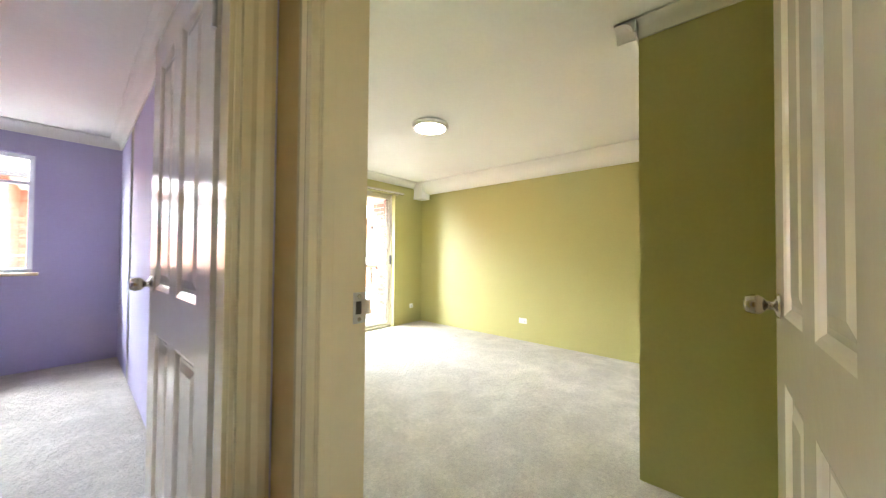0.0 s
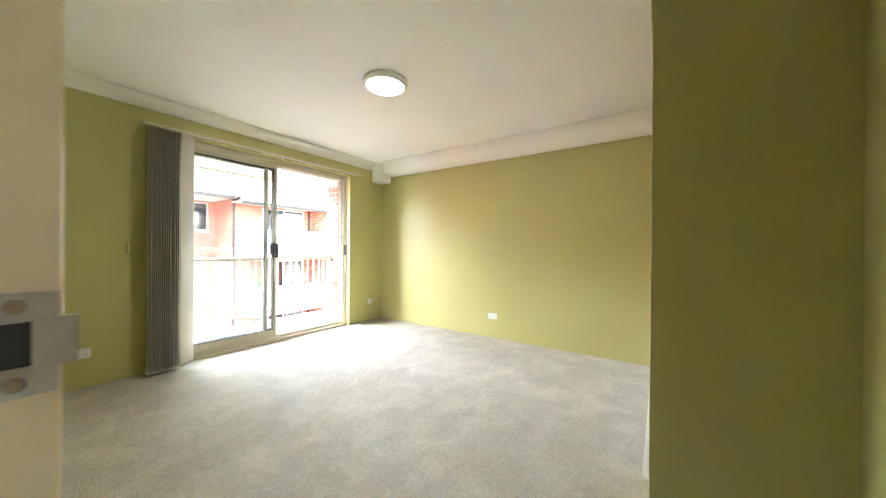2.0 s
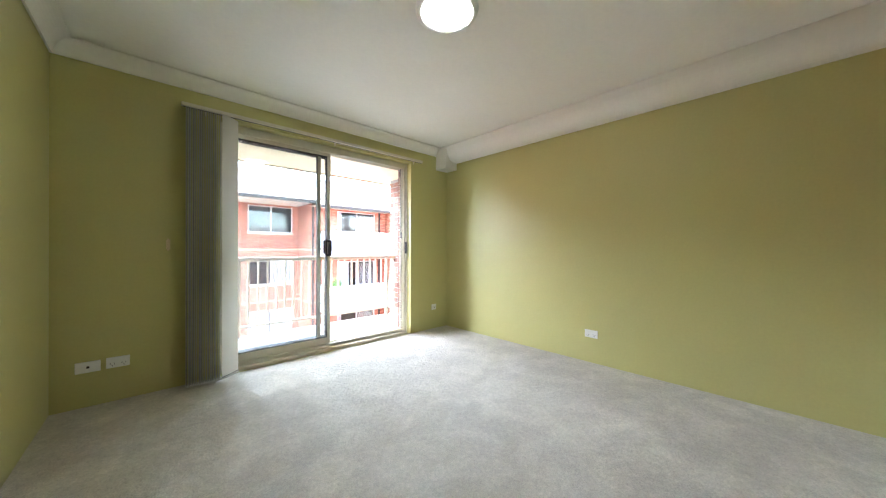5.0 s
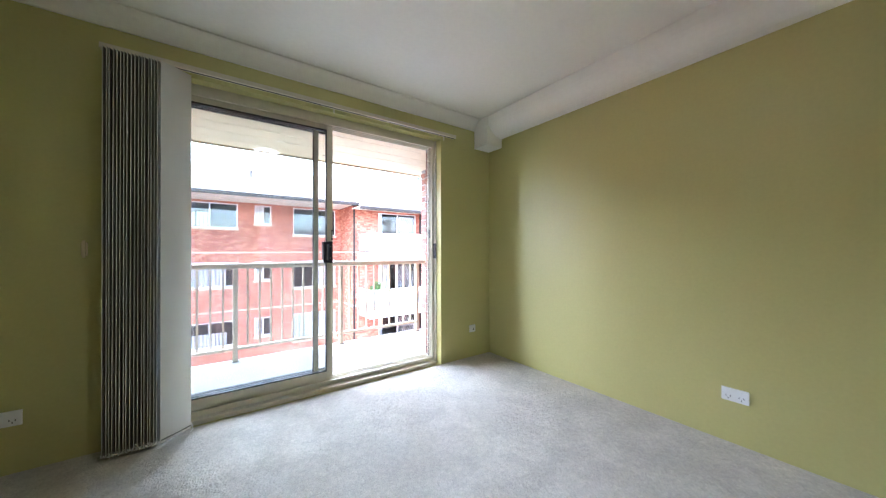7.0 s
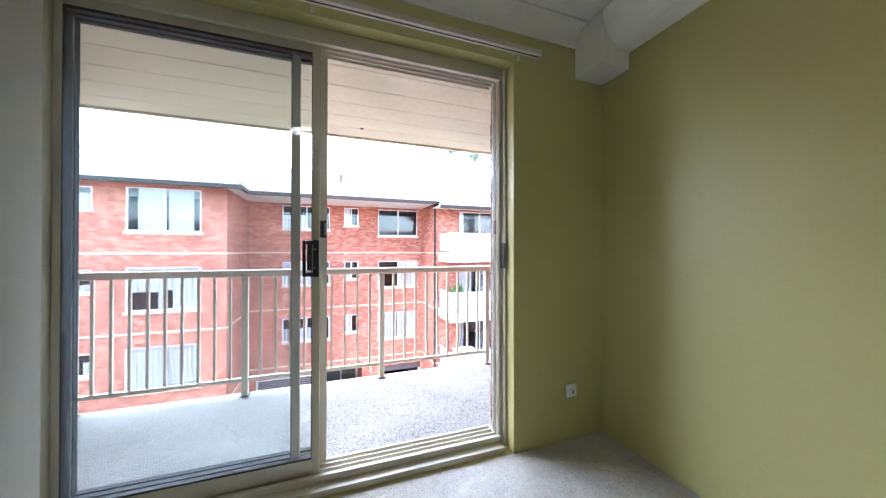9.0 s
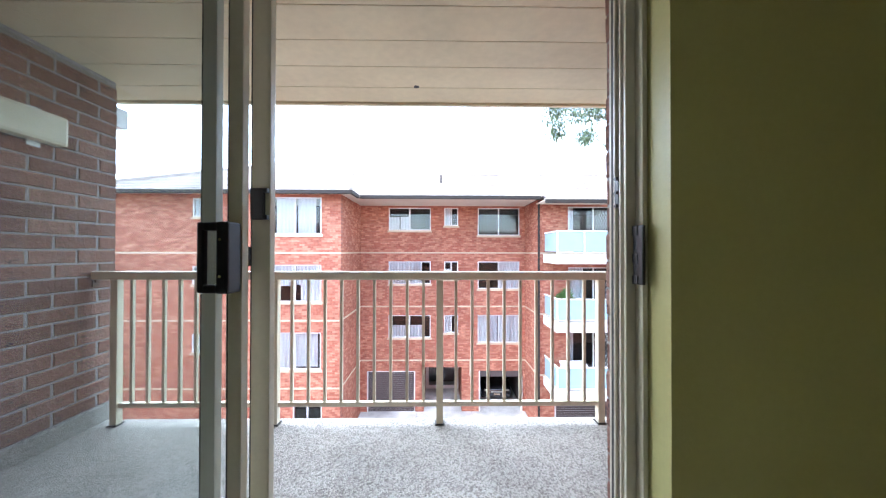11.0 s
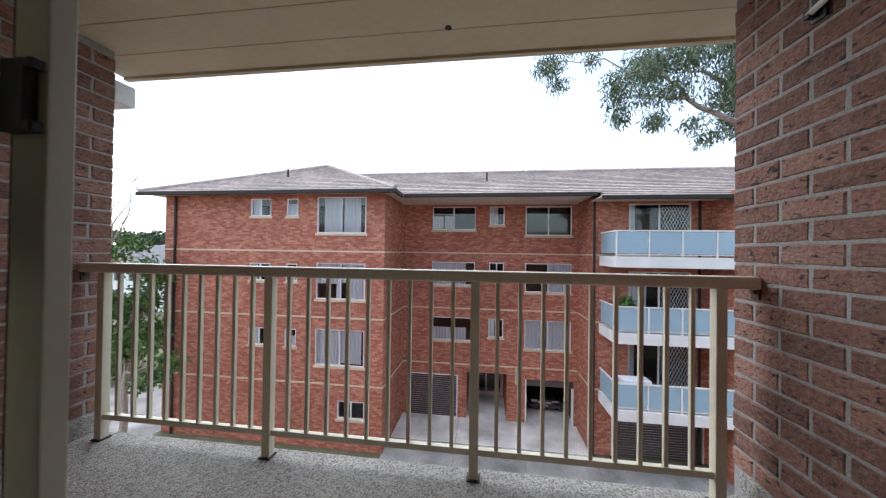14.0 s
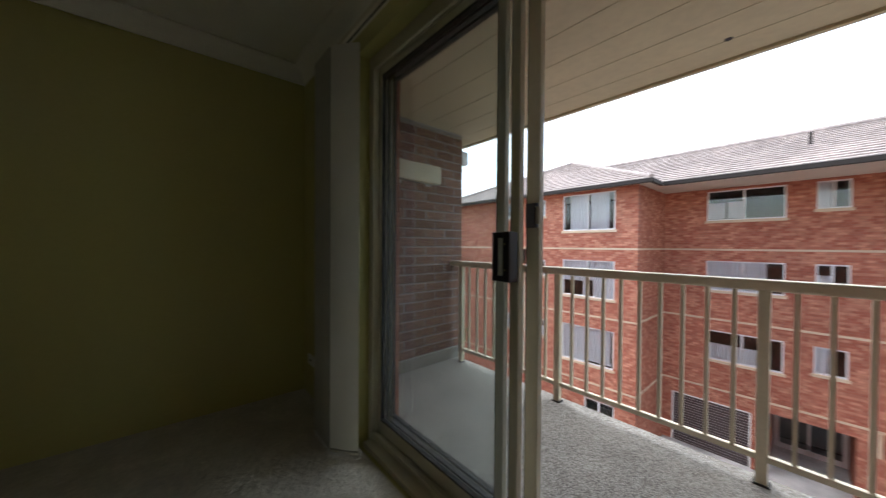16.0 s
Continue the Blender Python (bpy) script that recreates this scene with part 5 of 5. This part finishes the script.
for j, (p, q, r0, r1) in enumerate(main):
    bm = bmesh.new()
    pts = limb(bm, p, q, r0, r1, 30 + j, 0.06)
    for k in range(5):
        s = pts[rg.choice((2, 3, 4))]
        e = s + Vector((rg.uniform(-1.7, 0.5), rg.uniform(-0.9, 0.9), rg.uniform(-0.1, 1.3)))
        limb(bm, s, e, 0.03, 0.008, 100 + 10 * j + k, 0.08)
        clumps.append((tuple(e), rg.uniform(0.45, 0.85)))
        clumps.append((tuple(s.lerp(e, 0.6) + Vector((rg.uniform(-0.4, 0.4), rg.uniform(-0.4, 0.4), rg.uniform(-0.6, 0.1)))), rg.uniform(0.25, 0.5)))
    part("limb", bm, BARK, gum)
# hanging sprays at the ends of the low bough
for x, z, r in ((-8.2, 13.45, 0.42), (-8.0, 13.75, 0.45), (-7.8, 13.2, 0.36), (-7.5, 14.0, 0.36), (-6.9, 13.85, 0.34), (-6.4, 12.65, 0.44), (-6.25, 12.3, 0.42), (-6.45, 12.95, 0.44), (-6.15, 12.1, 0.3),
                (-5.75, 13.25, 0.6), (-5.3, 13.65, 0.62), (-5.6, 12.6, 0.55), (-4.75, 13.5, 0.62), (-4.2, 13.75, 0.6), (-3.65, 13.25, 0.55), (-5.3, 12.05, 0.42), (-5.45, 11.9, 0.32),
                (-4.4, 11.9, 0.36), (-4.1, 11.5, 0.34), (-3.4, 11.75, 0.4), (-4.9, 12.75, 0.6), (-4.6, 14.0, 0.6), (-3.5, 14.2, 0.7), (-2.6, 13.6, 0.7), (-2.4, 12.5, 0.5), (-3.9, 12.35, 0.4), (-3.0, 11.4, 0.35)):
    clumps.append(((x, -0.7 + 0.25 * math.sin(7 * x), z), r))
bm = bmesh.new()
limb(bm, (-0.4, -0.3, 10.4), (-3.2, -0.75, 11.68), 0.12, 0.08, 75, 0.02)
limb(bm, (-3.2, -0.75, 11.68), (-4.6, -0.7, 12.5), 0.08, 0.055, 76, 0.03)
limb(bm, (-4.6, -0.7, 12.5), (-5.5, -0.7, 13.6), 0.06, 0.02, 77, 0.04)
limb(bm, (-4.6, -0.7, 12.5), (-6.3, -0.7, 12.6), 0.04, 0.012, 78, 0.06)
limb(bm, (-5.3, -0.7, 13.3), (-8.0, -0.75, 13.7), 0.025, 0.008, 79, 0.05)
limb(bm, (-3.3, -0.75, 11.75), (-2.6, -0.6, 12.6), 0.05, 0.02, 80, 0.06)
part("limb", bm, BARK, gum, "pale bough reaching over the lawn")
leaves("crown", gum, clumps, 1550, 0.17, 0.017, GUMLEAF, 5, 0.8)

leaves("foliage", pp, [((0.05, 0, 1.15), 0.32), ((-0.15, -0.05, 0.95), 0.28), ((0.2, 0.05, 0.95), 0.28)], 1400, 0.22, 0.03, GREENLEAF, 31, 0.0)

st = thing("broadleaf_tree", "bushy green tree beside the driveway", "tree", (-17.2, 12.2, GZ))
bm = bmesh.new()
limb(bm, (0, 0, 0), (0.2, 0, 4.6), 0.16, 0.10, 3, 0.03)
part("trunk", bm, BARK, st)
clumps = []
for j in range(9):
    bm = bmesh.new()
    a = j * 2.4
    q = (1.25 * math.cos(a) - 0.3, 0.9 * math.sin(a), 5.2 + (j % 5) * 0.85)
    pts = limb(bm, (0.15, 0, 3.0 + 0.25 * j), q, 0.06, 0.012, 200 + j, 0.07)
    part("limb", bm, BARK, st)
    for s in pts[2:]:
        clumps.append((tuple(s + Vector((rg.uniform(-0.5, 0.5), rg.uniform(-0.3, 0.3), rg.uniform(-0.3, 0.4)))), rg.uniform(0.5, 0.85)))
clumps += [((2.9, -0.7, 4.2), 0.55), ((3.6, -0.8, 4.0), 0.5), ((2.6, -0.7, 3.4), 0.55), ((1.6, -0.5, 3.0), 0.6), ((0.8, 0, 8.9), 0.5), ((0.2, 0, 9.1), 0.6), ((-0.5, 0, 8.6), 0.6), ((2.0, -0.6, 4.6), 0.5)]
bm = bmesh.new()
limb(bm, (0.2, 0, 3.2), (3.5, -0.8, 4.1), 0.05, 0.012, 250, 0.06)
part("limb", bm, BARK, st)
leaves("crown", st, clumps, 560, 0.20, 0.06, GREENLEAF, 8, 0.3)
bt = thing("bare_tree", "leafless twiggy tree behind the bushy tree", "tree", (-19.6, 13.4, GZ))
bm = bmesh.new()
limb(bm, (0, 0, 0), (0.3, -0.2, 9.0), 0.12, 0.05, 9, 0.02)
part("trunk", bm, BARK, bt)
for j in range(9):
    bm = bmesh.new()
    s = Vector((0.28, -0.18, min(8.0 + 0.25 * j, 9.0)))
    e = s + Vector((0.5 + 0.25 * j * (1 if j % 2 else -0.5), -0.3, 1.2 + 0.34 * j))
    pts = limb(bm, s, e, 0.035, 0.010, 300 + j, 0.08)
    limb(bm, pts[3], pts[3] + Vector((0.5, 0.1, 0.9)), 0.014, 0.006, 320 + j)
    limb(bm, pts[2], pts[2] + Vector((-0.3, 0.1, 0.8)), 0.012, 0.005, 340 + j)
    part("branch", bm, BARK, bt)

hedge = thing("hedge", "dense green hedge along the driveway", "hedge", (-25.5, 22.0, GZ))
cl3 = [((rg.uniform(-1.2, 1.0), -9 + 0.55 * k, rg.uniform(0.6, 3.4)), rg.uniform(0.8, 1.3)) for k in range(48)]
leaves("foliage", hedge, cl3, 420, 0.22, 0.07, GREENLEAF, 12, 0.2)
bm = bmesh.new()
for k in range(12):
    limb(bm, (0, -9 + 2.2 * k, 0), (0.2, -9 + 2.2 * k, 2.4), 0.06, 0.02, 400 + k, 0.05)
part("stems", bm, BARK, hedge)

# ---- distance ----
def far_house(name, label, x, y, w, d, z1, roof, wall_mat, roof_mat):
    hs = thing(name, label, "house", (x, y, GZ))
    part("wall", wall_mesh("y", 0, 0.3, -w / 2, w / 2, 0, z1, [(-w / 2 + 1.2 + 2.4 * k, -w / 2 + 2.4 + 2.4 * k, z1 - 1.9, z1 - 0.7) for k in range(int(w / 2.4) - 1)]), wall_mat, hs)
    part("wall", boxes((-w / 2, -w / 2 + 0.3, 0.3, d, 0, z1), (w / 2 - 0.3, w / 2, 0.3, d, 0, z1), (-w / 2, w / 2, d, d + 0.3, 0, z1)), wall_mat, hs)
    for k in range(int(w / 2.4) - 1):
        xa = -w / 2 + 1.2 + 2.4 * k
        part("window", boxes((xa, xa + 1.2, 0.12, 0.14, z1 - 1.9, z1 - 0.7)), PANE, hs)
    bm = bmesh.new()
    e = 0.6
    lo = [bm.verts.new(p) for p in ((-w / 2 - e, -e, z1), (w / 2 + e, -e, z1), (w / 2 + e, d + e, z1), (-w / 2 - e, d + e, z1))]
    hi = [bm.verts.new(p) for p in ((-w / 2 + d / 2, d / 2, z1 + roof), (w / 2 - d / 2, d / 2, z1 + roof))]
    bm.faces.new((lo[0], lo[1], hi[1], hi[0]))
    bm.faces.new((lo[2], lo[3], hi[0], hi[1]))
    bm.faces.new((lo[1], lo[2], hi[1]))
    bm.faces.new((lo[3], lo[0], hi[0]))
    bm.faces.new(lo[::-1])
    part("roof", bm, roof_mat, hs)


far_house("distant_house", "pale rendered house with a grey hip roof", -46, 38, 16, 9, 6.0, 2.2, PAINTWHITE, DARKTILE)
far_house("distant_house", "red brick house with a grey hip roof", -70, 52, 20, 10, 7.0, 2.4, BAND, DARKTILE)
fw = tagged(new("far_trees"), "distant wooded ridge", "trees", kind="stuff")
cl2 = []
for k in range(46):
    x = -190 + 4.0 * k + rg.uniform(-2, 2)
    cl2.append(((x, 120 + rg.uniform(-12, 25), GZ + rg.uniform(6, 15)), rg.uniform(3.0, 5.0)))
leaves("crowns", fw, cl2, 34, 1.6, 0.5, FARLEAF, 17, 0.1)

# ---- bricks of the balcony side walls ----


def brick_mesh(name, length, seed):
    """A rough brick: face proud at -x, edges worn."""
    rng = random.Random(seed)
    e, hgt, dep = 0.006, 0.077, 0.05
    verts, faces = [], []
    ring = []
    for ins, px in ((0.0, dep), (0.0, e), (e, 0.0)):
        for y, z in ((ins, ins), (length / 2, ins), (length - ins, ins), (length - ins, hgt - ins), (length / 2, hgt - ins), (ins, hgt - ins)):
            j = 0.0026 if px < dep else 0
            verts.append((px + rng.uniform(-j, j), y + rng.uniform(-j, j) * 0.8, z + rng.uniform(-j, j) * 0.7))
    for r in (0, 1):
        for k in range(6):
            a, c = r * 6 + k, r * 6 + (k + 1) % 6
            faces.append((a, c, c + 6, a + 6))
    faces += [(12, 13, 16, 17), (13, 14, 15, 16)]
    me = bpy.data.meshes.new(name)
    me.from_pydata(verts, [], faces)
    me.materials.append(BRICK)
    return me


FULL = [brick_mesh("brick", 0.23, 40 + k) for k in range(6)]
HALF = [brick_mesh("brick", 0.11, 60 + k) for k in range(4)]
THIN = [brick_mesh("brick", 0.105, 80 + k) for k in range(4)]


def brick_wall(name, label, x, flip, y0, y1, thick):
    back = (x + 0.004, x + thick) if not flip else (x - thick, x - 0.004)
    w = structure(name, boxes((*back, y0, y1 - 0.006, -0.30, 2.6)), MORTAR, label, "brick wall")
    rb = random.Random(3 if flip else 4)
    z, c = 0.052, 0
    while z + 0.076 < 2.24:
        y = y1 - (0.0 if c % 2 else 0.12)
        if c % 2 == 0:
            rows = [(y1 - 0.11, HALF)]
        else:
            rows = []
        while y - 0.23 > y0 - 0.02:
            rows.append((y - 0.23, FULL))
            y -= 0.24
        if y - 0.11 > y0 - 0.02:
            rows.append((y - 0.11, HALF))
        for yy, meshes in rows:
            br = new("brick", rb.choice(meshes))
            br.parent = w
            dx = rb.uniform(-0.0015, 0.001) * (-1 if flip else 1)
            br.matrix_basis = Matrix.Translation((x + dx, yy, z)) if not flip else Matrix.Translation((x + dx, yy, z)) @ Matrix.Diagonal((-1, 1, 1, 1))
        z += 0.086
        c += 1
    return w


brick_wall("balcony_wall_east", "rough red brick balcony wall with grey mortar", BX1, False, 0.28, BY1, 0.3)
brick_wall("balcony_wall_west", "rough red brick balcony wall with grey mortar", BX0, True, 0.28, BY1, 0.26)
# brick return beside the sliding door
w = structure("door_reveal_east", boxes((-0.585, -0.561, 0.2125, 0.322, 0.0, 2.12)), MORTAR, "brick return of the door opening", "brick wall")
rb = random.Random(8)
for k in range(24):
    br = new("brick", rb.choice(THIN))
    br.parent = w
    br.matrix_basis = Matrix.Translation((-0.592 + 0.003 * math.sin(5 * k), 0.2135, 0.018 + 0.086 * k))
